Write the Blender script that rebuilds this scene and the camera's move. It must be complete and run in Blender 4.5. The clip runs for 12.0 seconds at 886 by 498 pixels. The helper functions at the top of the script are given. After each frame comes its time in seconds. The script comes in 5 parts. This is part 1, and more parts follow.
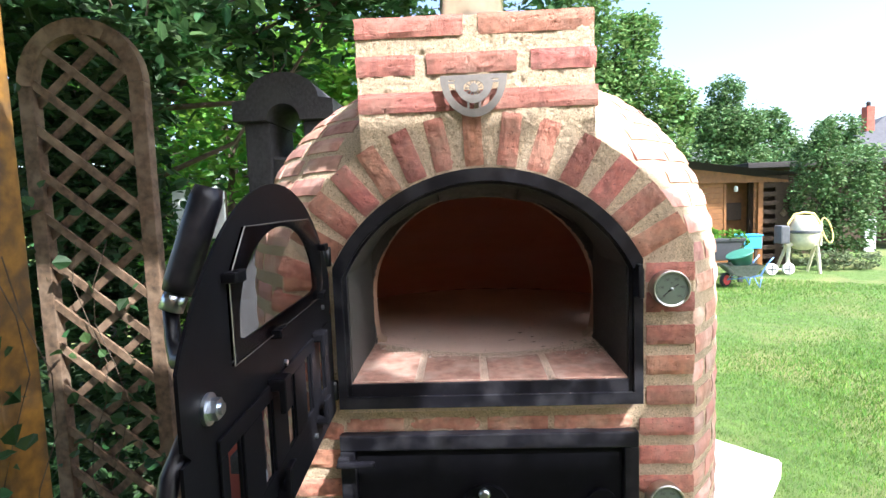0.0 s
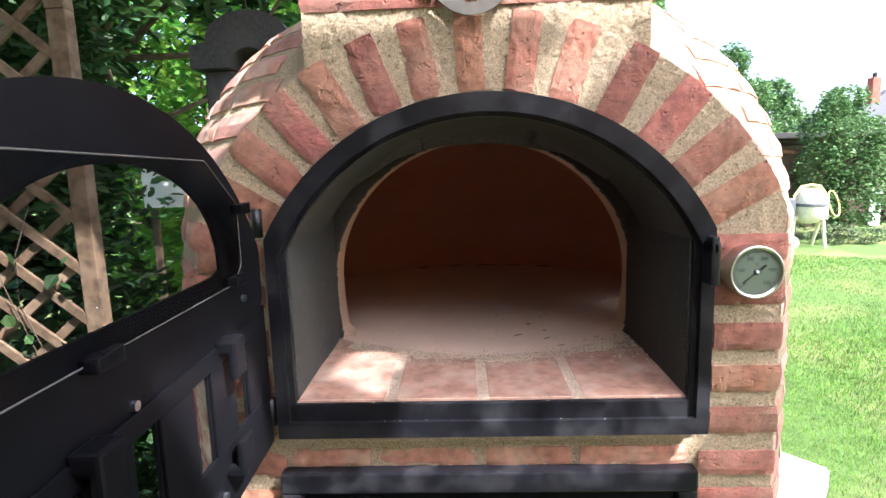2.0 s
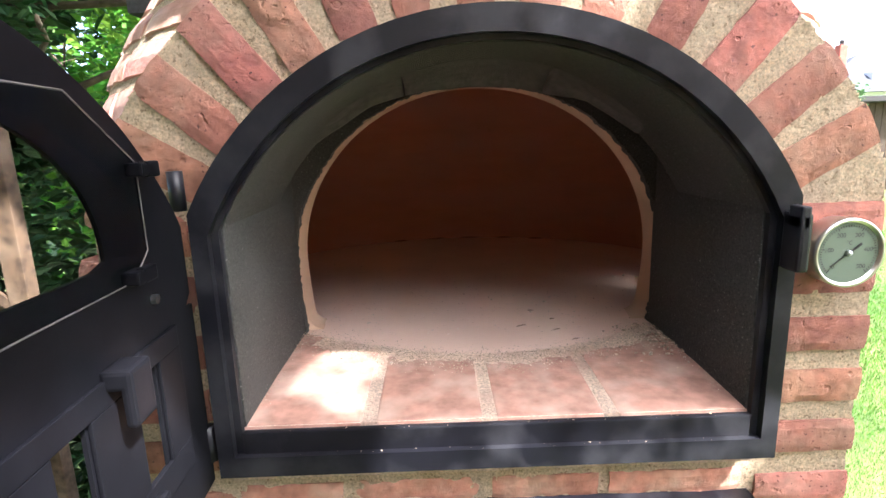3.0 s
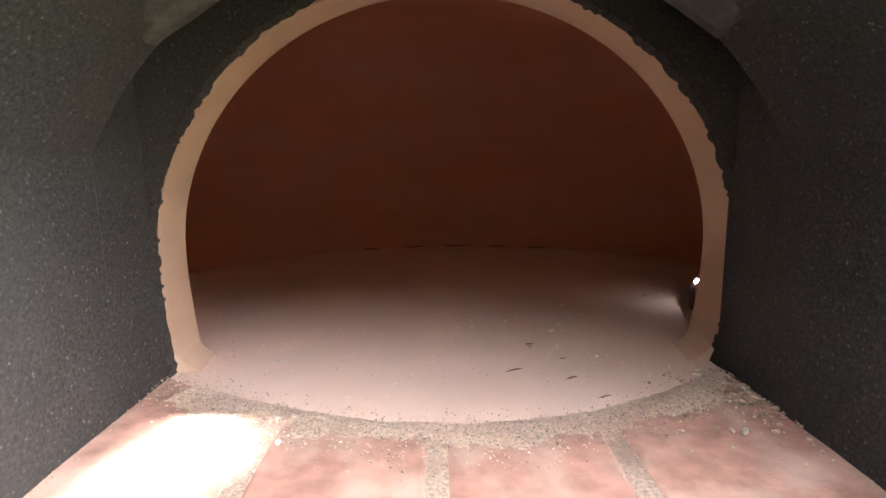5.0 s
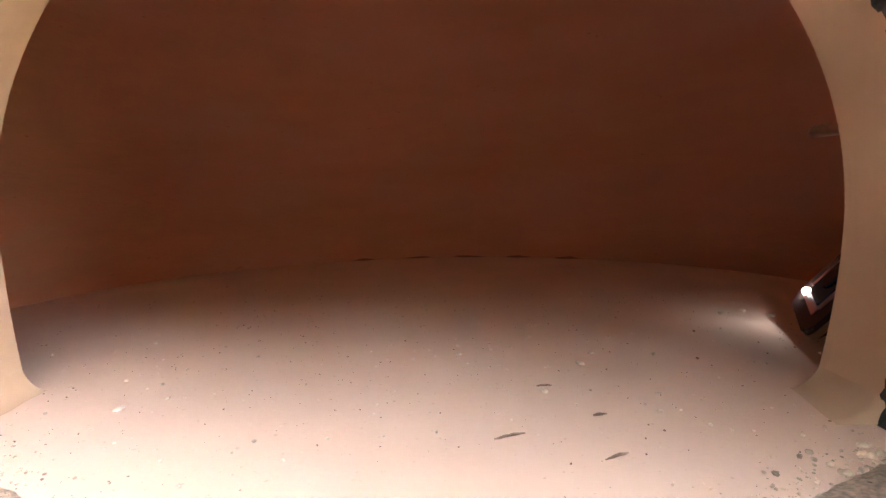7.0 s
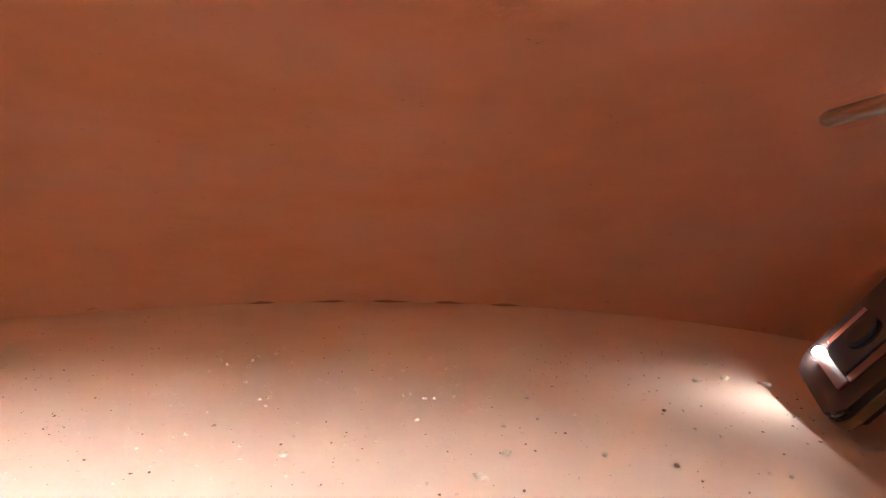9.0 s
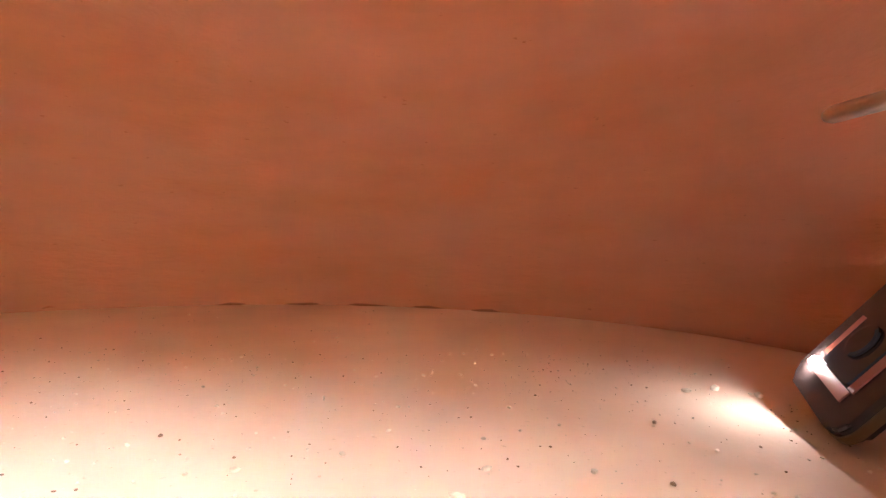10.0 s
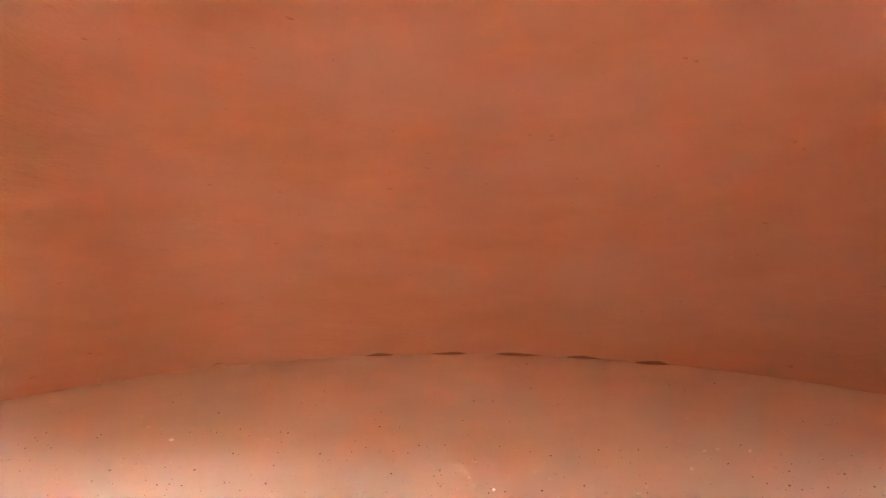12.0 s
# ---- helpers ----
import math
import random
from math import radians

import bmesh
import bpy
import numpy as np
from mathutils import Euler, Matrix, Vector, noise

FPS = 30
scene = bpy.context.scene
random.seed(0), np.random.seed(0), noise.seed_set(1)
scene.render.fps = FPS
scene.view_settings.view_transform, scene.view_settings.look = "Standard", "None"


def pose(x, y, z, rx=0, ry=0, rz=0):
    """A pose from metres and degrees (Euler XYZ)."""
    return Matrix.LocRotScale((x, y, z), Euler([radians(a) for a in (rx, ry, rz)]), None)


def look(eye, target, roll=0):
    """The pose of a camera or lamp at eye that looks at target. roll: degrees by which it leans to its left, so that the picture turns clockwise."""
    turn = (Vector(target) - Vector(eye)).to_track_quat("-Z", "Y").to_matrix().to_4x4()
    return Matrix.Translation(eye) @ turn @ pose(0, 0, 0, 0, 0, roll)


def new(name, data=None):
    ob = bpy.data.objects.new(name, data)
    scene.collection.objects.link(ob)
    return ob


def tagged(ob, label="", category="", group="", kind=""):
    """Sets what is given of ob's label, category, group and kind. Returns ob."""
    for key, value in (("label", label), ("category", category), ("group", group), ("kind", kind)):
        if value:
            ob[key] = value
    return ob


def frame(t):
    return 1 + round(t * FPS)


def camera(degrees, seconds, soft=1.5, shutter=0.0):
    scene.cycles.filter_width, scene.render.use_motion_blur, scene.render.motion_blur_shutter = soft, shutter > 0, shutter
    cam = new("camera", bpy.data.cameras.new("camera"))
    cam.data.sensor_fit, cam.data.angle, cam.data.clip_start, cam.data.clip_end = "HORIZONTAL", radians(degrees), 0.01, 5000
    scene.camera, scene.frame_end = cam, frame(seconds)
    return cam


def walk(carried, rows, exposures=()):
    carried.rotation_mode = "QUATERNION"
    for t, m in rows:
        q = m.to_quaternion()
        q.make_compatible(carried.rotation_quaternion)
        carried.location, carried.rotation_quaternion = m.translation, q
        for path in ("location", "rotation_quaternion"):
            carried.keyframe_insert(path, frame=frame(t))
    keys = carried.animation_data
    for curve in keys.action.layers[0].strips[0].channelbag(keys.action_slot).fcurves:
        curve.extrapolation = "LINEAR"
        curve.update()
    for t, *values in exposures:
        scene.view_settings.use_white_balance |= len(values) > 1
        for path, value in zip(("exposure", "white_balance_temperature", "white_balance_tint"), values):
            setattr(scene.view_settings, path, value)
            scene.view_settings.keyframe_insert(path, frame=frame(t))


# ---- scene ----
cam = camera(81.0, 12.0)
PATH = [
    (0, (-0.034, -0.919, 1.465), (-0.121, 1.071, 1.289), -2.1),
    (0.5, (-0.023, -0.899, 1.455), (-0.127, 1.092, 1.29), -2.0),
    (1, (-0.025, -0.833, 1.445), (-0.13, 1.155, 1.258), -1.9),
    (1.5, (-0.02, -0.737, 1.425), (-0.112, 1.249, 1.209), -2.2),
    (2, (-0.028, -0.635, 1.429), (-0.106, 1.343, 1.147), -1.8),
    (2.5, (-0.042, -0.543, 1.42), (-0.074, 1.428, 1.085), -2.2),
    (3, (-0.053, -0.469, 1.413), (-0.033, 1.489, 1.008), -1.8),
    (3.2, (-0.049, -0.447, 1.4), (-0.01, 1.514, 1.01), -1.9),
    (4.8, (-0.01, -0.227, 1.345), (0.026, 1.745, 1.015), -1.0),
    (5, (-0.004, -0.203, 1.335), (0.018, 1.77, 1.008), -1.0),
    (5.5, (0.013, -0.144, 1.311), (0.004, 1.833, 1.004), -0.8),
    (6, (0.027, -0.091, 1.288), (-0.007, 1.888, 1.003), -0.9),
    (6.5, (0.037, -0.05, 1.276), (-0.04, 1.934, 1.033), -0.9),
    (6.7, (0.04, -0.034, 1.275), (-0.056, 1.95, 1.044), -1.1),
    (8.3, (0.091, 0.102, 1.247), (-0.037, 2.094, 1.133), -1.7),
    (8.5, (0.097, 0.114, 1.25), (0.03, 2.111, 1.171), -0.5),
    (9, (0.098, 0.141, 1.244), (0.154, 2.14, 1.217), 0.3),
    (9.5, (0.101, 0.156, 1.241), (0.224, 2.152, 1.243), 0.4),
    (10, (0.1, 0.163, 1.238), (0.229, 2.159, 1.239), 1.5),
    (10.5, (0.093, 0.157, 1.242), (0.023, 2.156, 1.238), 0.9),
    (11, (0.084, 0.145, 1.251), (-0.18, 2.127, 1.247), -0.5),
    (11.5, (0.074, 0.175, 1.26), (-0.284, 2.142, 1.335), -1.2),
    (12, (0.047, 0.209, 1.285), (-0.248, 2.187, 1.327), -0.6),
]

# exposure follows the clip's automatic camera: outdoors, then opening up inside the dark chamber
EXPOSURES = [(0.0, 1.74, 6100, 13), (2.0, 2.10, 6100, 13), (3.0, 2.63, 6150, 13), (4.8, 3.12, 6200, 13), (5.5, 3.34, 6200, 13), (6.5, 3.72, 6450, 10), (8.3, 4.96, 6500, 10), (9.0, 5.55, 6500, 10), (10.0, 6.07, 6500, 10), (11.0, 6.03, 6450, 10), (11.5, 6.0, 6300, 8), (12.0, 6.29, 6200, 7)]
walk(cam, [(t, look(eye, target, roll)) for t, eye, target, roll in PATH], EXPOSURES)

# ---------------------------------------------------------------- world, sun
SUN = Vector((0.52, -0.40, 0.76)).normalized()
world = bpy.data.worlds.new("sky")
scene.world = world
world.use_nodes = True
wn = world.node_tree
sky = wn.nodes.new("ShaderNodeTexSky")
sky.sky_type, sky.sun_disc = "NISHITA", False
sky.sun_elevation, sky.sun_rotation = math.asin(SUN.z), math.atan2(SUN.x, SUN.y)
sky.dust_density = 3.0
wn.links.new(sky.outputs[0], wn.nodes["Background"].inputs[0])
wn.nodes["Background"].inputs[1].default_value = 0.15
sun = new("sun", bpy.data.lights.new("sun", "SUN"))
sun.data.energy, sun.data.angle, sun.data.color = 5.0, radians(0.9), (1.0, 0.98, 0.95)
sun.matrix_world = look(SUN * 20, (0, 0, 0))


# ---------------------------------------------------------------- materials
def material(name, base, rough=0.7, metal=0.0, scale=20.0, tone=0.25, stain=None, stain_scale=3.0, stain_amount=0.4,
             bump=0.3, bump_scale=60.0, bump_dist=0.003, per_object=0.0, island=0.0, hue=0.0, spec=0.5, detail=6.0, stretch=0.0, rugged=0.65, speck=None, speck_scale=500.0, speck_from=0.64, pits=0.0):
    """A procedural surface: grain and stains in colour, relief, tones that differ from piece to piece."""
    m = bpy.data.materials.new(name)
    m.use_nodes = True
    t = m.node_tree
    n, l = t.nodes, t.links
    b = n["Principled BSDF"]
    tc = n.new("ShaderNodeTexCoord")
    src = tc.outputs["Object"]
    if per_object:
        info = n.new("ShaderNodeObjectInfo")
        off = n.new("ShaderNodeVectorMath")
        off.operation = "ADD"
        mul = n.new("ShaderNodeMath")
        mul.operation = "MULTIPLY"
        mul.inputs[1].default_value = 37.0
        l.new(info.outputs["Random"], mul.inputs[0])
        l.new(n.new("ShaderNodeNewGeometry").outputs["Position"], off.inputs[0])
        l.new(mul.outputs[0], off.inputs[1])
        src = off.outputs[0]
    if stretch:
        mp = n.new("ShaderNodeMapping")
        mp.inputs["Scale"].default_value = (1, 1, stretch)
        l.new(src, mp.inputs["Vector"])
        src = mp.outputs[0]
    g = n.new("ShaderNodeTexNoise")
    g.inputs["Scale"].default_value, g.inputs["Detail"].default_value = scale, detail
    l.new(src, g.inputs["Vector"])
    r = n.new("ShaderNodeMapRange")
    r.inputs[1].default_value, r.inputs[2].default_value = 0.3, 0.7
    r.inputs[3].default_value, r.inputs[4].default_value = 1 - tone, 1 + tone
    l.new(g.outputs["Fac"], r.inputs[0])
    hsv = n.new("ShaderNodeHueSaturation")
    hsv.inputs["Color"].default_value = (*base, 1)
    l.new(r.outputs[0], hsv.inputs["Value"])
    col = hsv.outputs[0]
    if stain:
        s = n.new("ShaderNodeTexNoise")
        s.inputs["Scale"].default_value, s.inputs["Detail"].default_value = stain_scale, 4
        l.new(src, s.inputs["Vector"])
        sr = n.new("ShaderNodeMapRange")
        sr.inputs[1].default_value, sr.inputs[2].default_value = 0.45, 0.68
        sr.inputs[3].default_value, sr.inputs[4].default_value = 0, stain_amount
        l.new(s.outputs["Fac"], sr.inputs[0])
        mix = n.new("ShaderNodeMix")
        mix.data_type = "RGBA"
        mix.inputs["B"].default_value = (*stain, 1)
        l.new(sr.outputs[0], mix.inputs["Factor"])
        l.new(col, mix.inputs["A"])
        col = mix.outputs["Result"]
    if speck:
        k = n.new("ShaderNodeTexNoise")
        k.inputs["Scale"].default_value, k.inputs["Detail"].default_value = speck_scale, 2
        l.new(src, k.inputs["Vector"])
        kr = n.new("ShaderNodeMapRange")
        kr.inputs[1].default_value, kr.inputs[2].default_value = speck_from, speck_from + 0.06
        l.new(k.outputs["Fac"], kr.inputs[0])
        km = n.new("ShaderNodeMix")
        km.data_type = "RGBA"
        km.inputs["B"].default_value = (*speck, 1)
        l.new(kr.outputs[0], km.inputs["Factor"])
        l.new(col, km.inputs["A"])
        col = km.outputs["Result"]
    if per_object or island:
        if per_object:
            rnd = info.outputs["Random"]
        else:
            rnd = n.new("ShaderNodeNewGeometry").outputs["Random Per Island"]
        amount = per_object or island
        pr = n.new("ShaderNodeMapRange")
        pr.inputs[3].default_value, pr.inputs[4].default_value = 1 - amount, 1 + amount
        l.new(rnd, pr.inputs[0])
        h2 = n.new("ShaderNodeHueSaturation")
        l.new(pr.outputs[0], h2.inputs["Value"])
        if hue:
            w = n.new("ShaderNodeTexWhiteNoise")
            w.noise_dimensions = "1D"
            l.new(rnd, w.inputs["W"])
            hr = n.new("ShaderNodeMapRange")
            hr.inputs[3].default_value, hr.inputs[4].default_value = 0.5 - hue, 0.5 + hue
            l.new(w.outputs["Value"], hr.inputs[0])
            l.new(hr.outputs[0], h2.inputs["Hue"])
        l.new(col, h2.inputs["Color"])
        col = h2.outputs[0]
    l.new(col, b.inputs["Base Color"])
    b.inputs["Roughness"].default_value, b.inputs["Metallic"].default_value = rough, metal
    b.inputs["Specular IOR Level"].default_value = spec
    if bump:
        bn = n.new("ShaderNodeTexNoise")
        bn.inputs["Scale"].default_value, bn.inputs["Detail"].default_value = bump_scale, 8
        bn.inputs["Roughness"].default_value = rugged
        l.new(src, bn.inputs["Vector"])
        bp = n.new("ShaderNodeBump")
        bp.inputs["Strength"].default_value, bp.inputs["Distance"].default_value = bump, bump_dist
        height = bn.outputs["Fac"]
        if pits:
            pn = n.new("ShaderNodeTexNoise")
            pn.inputs["Scale"].default_value, pn.inputs["Detail"].default_value = pits, 1
            l.new(src, pn.inputs["Vector"])
            pr2 = n.new("ShaderNodeMapRange")
            pr2.inputs[1].default_value, pr2.inputs[2].default_value = 0.25, 0.31
            pr2.inputs[3].default_value, pr2.inputs[4].default_value = -0.7, 0.0
            l.new(pn.outputs["Fac"], pr2.inputs[0])
            ad = n.new("ShaderNodeMath")
            ad.operation = "ADD"
            l.new(height, ad.inputs[0])
            l.new(pr2.outputs[0], ad.inputs[1])
            height = ad.outputs[0]
        l.new(height, bp.inputs["Height"])
        l.new(bp.outputs[0], b.inputs["Normal"])
    return m


def leafy(name, base, spread=0.35, through_light=0.35):
    """Leaves: tones that differ from leaf to leaf, some light passing through."""
    m = material(name, base, rough=0.55, scale=8, tone=0.3, bump=0, island=spread, hue=0.03, spec=0.25)
    t = m.node_tree
    b = t.nodes["Principled BSDF"]
    tr = t.nodes.new("ShaderNodeBsdfTranslucent")
    mx = t.nodes.new("ShaderNodeMixShader")
    mx.inputs[0].default_value = through_light
    t.links.new(b.inputs["Base Color"].links[0].from_socket, tr.inputs["Color"])
    t.links.new(b.outputs[0], mx.inputs[1])
    t.links.new(tr.outputs[0], mx.inputs[2])
    t.links.new(mx.outputs[0], t.nodes["Material Output"].inputs["Surface"])
    return m


def glowing(name, colour, strength):
    m = bpy.data.materials.new(name)
    m.use_nodes = True
    b = m.node_tree.nodes["Principled BSDF"]
    b.inputs["Emission Color"].default_value, b.inputs["Emission Strength"].default_value = (*colour, 1), strength
    return m


M_BRICK = material("fired_brick", (0.43, 0.172, 0.120), 0.85, scale=70, tone=0.32, stain=(0.54, 0.36, 0.26), stain_scale=14, stain_amount=0.45,
                   bump=1.0, bump_scale=140, bump_dist=0.005, rugged=0.8, per_object=0.22, hue=0.014, pits=110, speck=(0.12, 0.045, 0.035), speck_scale=260, speck_from=0.66)
M_BRICK_PALE = material("dome_brick", (0.50, 0.25, 0.19), 0.88, scale=40, tone=0.25, stain=(0.60, 0.48, 0.40), stain_scale=10, stain_amount=0.7,
                        bump=0.8, bump_scale=70, bump_dist=0.004, per_object=0.22, hue=0.012)
M_BRICK_BAND = material("weathered_band_brick", (0.44, 0.20, 0.135), 0.88, scale=60, tone=0.3, stain=(0.60, 0.46, 0.33), stain_scale=22, stain_amount=0.5,
                        bump=0.8, bump_scale=70, bump_dist=0.004, per_object=0.12)
M_BRICK_STUFF = material("rear_brick", (0.46, 0.20, 0.13), 0.88, scale=40, tone=0.25, bump=0.6, bump_scale=70, island=0.2)
M_FLOORBRICK = material("hearth_brick", (0.43, 0.235, 0.18), 0.85, scale=60, tone=0.25, stain=(0.58, 0.42, 0.34), stain_scale=20, stain_amount=0.75,
                        bump=0.45, bump_scale=110, bump_dist=0.002, per_object=0.12)
M_MORTAR = material("lime_mortar", (0.63, 0.485, 0.325), 0.95, scale=420, tone=0.35, stain=(0.48, 0.38, 0.28), stain_scale=14, stain_amount=0.5,
                    bump=1.0, bump_scale=150, bump_dist=0.009, rugged=0.8, speck=(0.30, 0.21, 0.13), speck_scale=240, speck_from=0.62)
M_CRUMB = material("mortar_crumb", (0.66, 0.55, 0.46), 0.95, scale=200, tone=0.4, bump=0.5, bump_scale=300, bump_dist=0.001)
M_RUBBLE = material("rubble_grains", (0.50, 0.385, 0.29), 0.95, scale=200, tone=0.5, bump=0, island=0.38)
M_GRIT = material("dark_grit", (0.22, 0.125, 0.08), 0.95, scale=200, tone=0.4, bump=0)
M_SPLINTER = material("grey_splinter", (0.27, 0.17, 0.125), 0.9, scale=300, tone=0.4, bump=0.4, bump_scale=400, bump_dist=0.001)
M_DUST = material("brick_dust", (0.70, 0.54, 0.42), 0.97, scale=420, tone=0.35, stain=(0.58, 0.38, 0.29), stain_scale=30, stain_amount=0.6,
                  bump=1.0, bump_scale=420, bump_dist=0.004, rugged=0.8, speck=(0.34, 0.24, 0.18), speck_scale=300, speck_from=0.68)
M_STEEL = material("black_enamelled_steel", (0.007, 0.007, 0.010), 0.36, spec=0.3, scale=40, tone=0.2, stain=(0.09, 0.09, 0.10), stain_scale=26, stain_amount=0.22,
                   bump=0.12, bump_scale=150, bump_dist=0.001)
M_DOORSTEEL = material("black_door_steel", (0.004, 0.004, 0.0055), 0.45, spec=0.09, scale=40, tone=0.2, stain=(0.016, 0.016, 0.019), stain_scale=5, stain_amount=0.3,
                       bump=0.08, bump_scale=180, bump_dist=0.001)
M_CEMENT = material("dark_refractory_coat", (0.050, 0.049, 0.046), 0.75, scale=420, tone=0.6, stain=(0.085, 0.083, 0.08), stain_scale=4, stain_amount=0.4,
                    bump=0.9, bump_scale=300, bump_dist=0.003, rugged=0.75, speck=(0.30, 0.29, 0.27), speck_scale=420, speck_from=0.69)
M_LINTEL = material("grey_cast_lintel", (0.070, 0.068, 0.066), 0.8, scale=120, tone=0.3, stain=(0.05, 0.05, 0.048), stain_scale=9, stain_amount=0.6, bump=0.5, bump_scale=200, bump_dist=0.002)
M_TERRA = material("terracotta_dome", (0.55, 0.222, 0.120), 0.9, scale=11, tone=0.06, stain=(0.56, 0.27, 0.20), stain_scale=3.0, stain_amount=0.55,
                   bump=0.6, bump_scale=45, bump_dist=0.003, stretch=3.5, speck=(0.42, 0.16, 0.08), speck_scale=60, speck_from=0.72)
M_HEARTH = material("dusty_hearth", (0.76, 0.56, 0.46), 0.92, scale=9, tone=0.06, stain=(0.70, 0.47, 0.36), stain_scale=6, stain_amount=0.4,
                    bump=0.25, bump_scale=160, bump_dist=0.001, speck=(0.62, 0.44, 0.34), speck_scale=260, speck_from=0.68)
M_LIP = material("raw_clay_lip", (0.64, 0.455, 0.32), 0.92, scale=18, tone=0.12, stain=(0.5, 0.3, 0.2), stain_scale=9, stain_amount=0.4,
                 bump=0.3, bump_scale=70, bump_dist=0.002)
M_STAINLESS = material("brushed_stainless", (0.62, 0.60, 0.57), 0.28, 1.0, scale=60, tone=0.08, bump=0.05, bump_scale=200)
M_ZINC = material("zinc_plated_steel", (0.55, 0.60, 0.66), 0.3, 1.0, scale=60, tone=0.15, bump=0.05, bump_scale=200)
M_PLATE = material("brushed_badge", (0.24, 0.22, 0.20), 0.5, 0.6, scale=90, tone=0.1, bump=0.05, bump_scale=250)
M_DIAL = material("dial_face", (0.135, 0.175, 0.135), 0.25, scale=10, tone=0.03, bump=0)
M_GAP = material("painted_gap_shade", (0.29, 0.125, 0.074), 0.9, bump=0, tone=0.2)
M_INK = material("dial_ink", (0.02, 0.02, 0.02), 0.5, bump=0, tone=0.05)
M_SLAB = material("pale_concrete_slab", (0.62, 0.60, 0.56), 0.9, scale=30, tone=0.1, stain=(0.5, 0.48, 0.44), stain_scale=4, stain_amount=0.4, bump=0.3, bump_scale=80)
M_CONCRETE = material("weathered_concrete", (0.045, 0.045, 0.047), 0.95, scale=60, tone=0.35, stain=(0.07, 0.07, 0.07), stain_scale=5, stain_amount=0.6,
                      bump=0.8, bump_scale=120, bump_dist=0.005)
M_TRELLIS = material("weathered_lath", (0.125, 0.078, 0.045), 0.85, scale=45, tone=0.5, stain=(0.27, 0.19, 0.125), stain_scale=13, stain_amount=0.75,
                     bump=0.5, bump_scale=60, bump_dist=0.002, per_object=0.18)
M_OCHRE = material("flaking_ochre_paint", (0.23, 0.112, 0.014), 0.7, scale=30, tone=0.35, stain=(0.07, 0.042, 0.02), stain_scale=14, stain_amount=0.8,
                   bump=0.5, bump_scale=40, bump_dist=0.002)
M_BROWNWOOD = material("dark_brown_wood", (0.055, 0.032, 0.018), 0.75, scale=25, tone=0.3, bump=0.4, bump_scale=60)
M_ORANGEWOOD = material("orange_stained_boards", (0.24, 0.10, 0.028), 0.6, scale=12, tone=0.25, stain=(0.17, 0.06, 0.015), stain_scale=5, stain_amount=0.5, bump=0.3, bump_scale=40, per_object=0.15)
M_ROOFFELT = material("dark_roof_felt", (0.035, 0.032, 0.03), 0.9, scale=30, tone=0.3, bump=0.4, bump_scale=60)
M_PLANK = material("unseen_planks", (0.25, 0.16, 0.09), 0.75, scale=15, tone=0.25, bump=0.3, bump_scale=40)
M_PLASTIC_W = material("white_plastic", (0.75, 0.74, 0.7), 0.4, bump=0, tone=0.04)
M_CREAM = material("cream_machine_paint", (0.68, 0.63, 0.48), 0.45, scale=15, tone=0.12, stain=(0.45, 0.42, 0.36), stain_scale=6, stain_amount=0.4, bump=0.1)
M_YELLOW = material("yellow_machine_paint", (0.62, 0.50, 0.16), 0.5, scale=15, tone=0.15, bump=0.1)
M_GREYMETAL = material("grey_motor_housing", (0.09, 0.095, 0.105), 0.5, scale=15, tone=0.15, bump=0.1)
M_GALV = material("galvanised_tray", (0.30, 0.33, 0.31), 0.5, 0.4, scale=15, tone=0.2, bump=0.2)
M_BLUE = material("blue_tube_paint", (0.12, 0.25, 0.55), 0.45, bump=0, tone=0.1)
M_CYAN = material("bright_blue_plastic", (0.05, 0.38, 0.65), 0.45, bump=0, tone=0.1)
M_TUB = material("dark_green_plastic", (0.05, 0.20, 0.14), 0.45, scale=10, tone=0.15, bump=0.1)
M_RED = material("red_wheel", (0.55, 0.04, 0.05), 0.5, bump=0, tone=0.1)
M_RUBBER = material("black_rubber", (0.02, 0.02, 0.02), 0.8, bump=0.2)
M_ANTHRACITE = material("anthracite_plastic", (0.035, 0.037, 0.042), 0.5, scale=15, tone=0.15, bump=0.1)
M_PLASTER = material("white_render", (0.72, 0.72, 0.74), 0.9, scale=20, tone=0.08, bump=0.2)
M_SLATE = material("grey_slate_roof", (0.055, 0.057, 0.065), 0.8, scale=6, tone=0.2, bump=0.3, bump_scale=10, bump_dist=0.02)
M_REDBRICK = material("red_chimney_brick", (0.42, 0.10, 0.07), 0.9, scale=6, tone=0.2, bump=0.3, bump_scale=12, bump_dist=0.02)
M_BARK = material("bark", (0.09, 0.065, 0.042), 0.95, scale=20, tone=0.35, bump=0.8, bump_scale=40, bump_dist=0.01)
M_PHONE = material("dark_phone_back", (0.035, 0.022, 0.022), 0.22, scale=20, tone=0.1, bump=0)
M_PHONERIM = material("brass_phone_rim", (0.30, 0.21, 0.12), 0.35, 0.8, bump=0, tone=0.1)
M_PINK = material("pink_stripe", (0.36, 0.11, 0.08), 0.3, bump=0, tone=0.05)
M_LENS = material("lens_glass", (0.03, 0.035, 0.05), 0.1, bump=0, tone=0.05)
M_FLASH = glowing("flash_led", (1.0, 0.98, 0.94), 20.0)
M_SOIL = material("ground_grass", (0.085, 0.15, 0.028), 0.95, scale=14, tone=0.3, stain=(0.22, 0.21, 0.08), stain_scale=1.1, stain_amount=0.75,
                  bump=0.8, bump_scale=90, bump_dist=0.03)
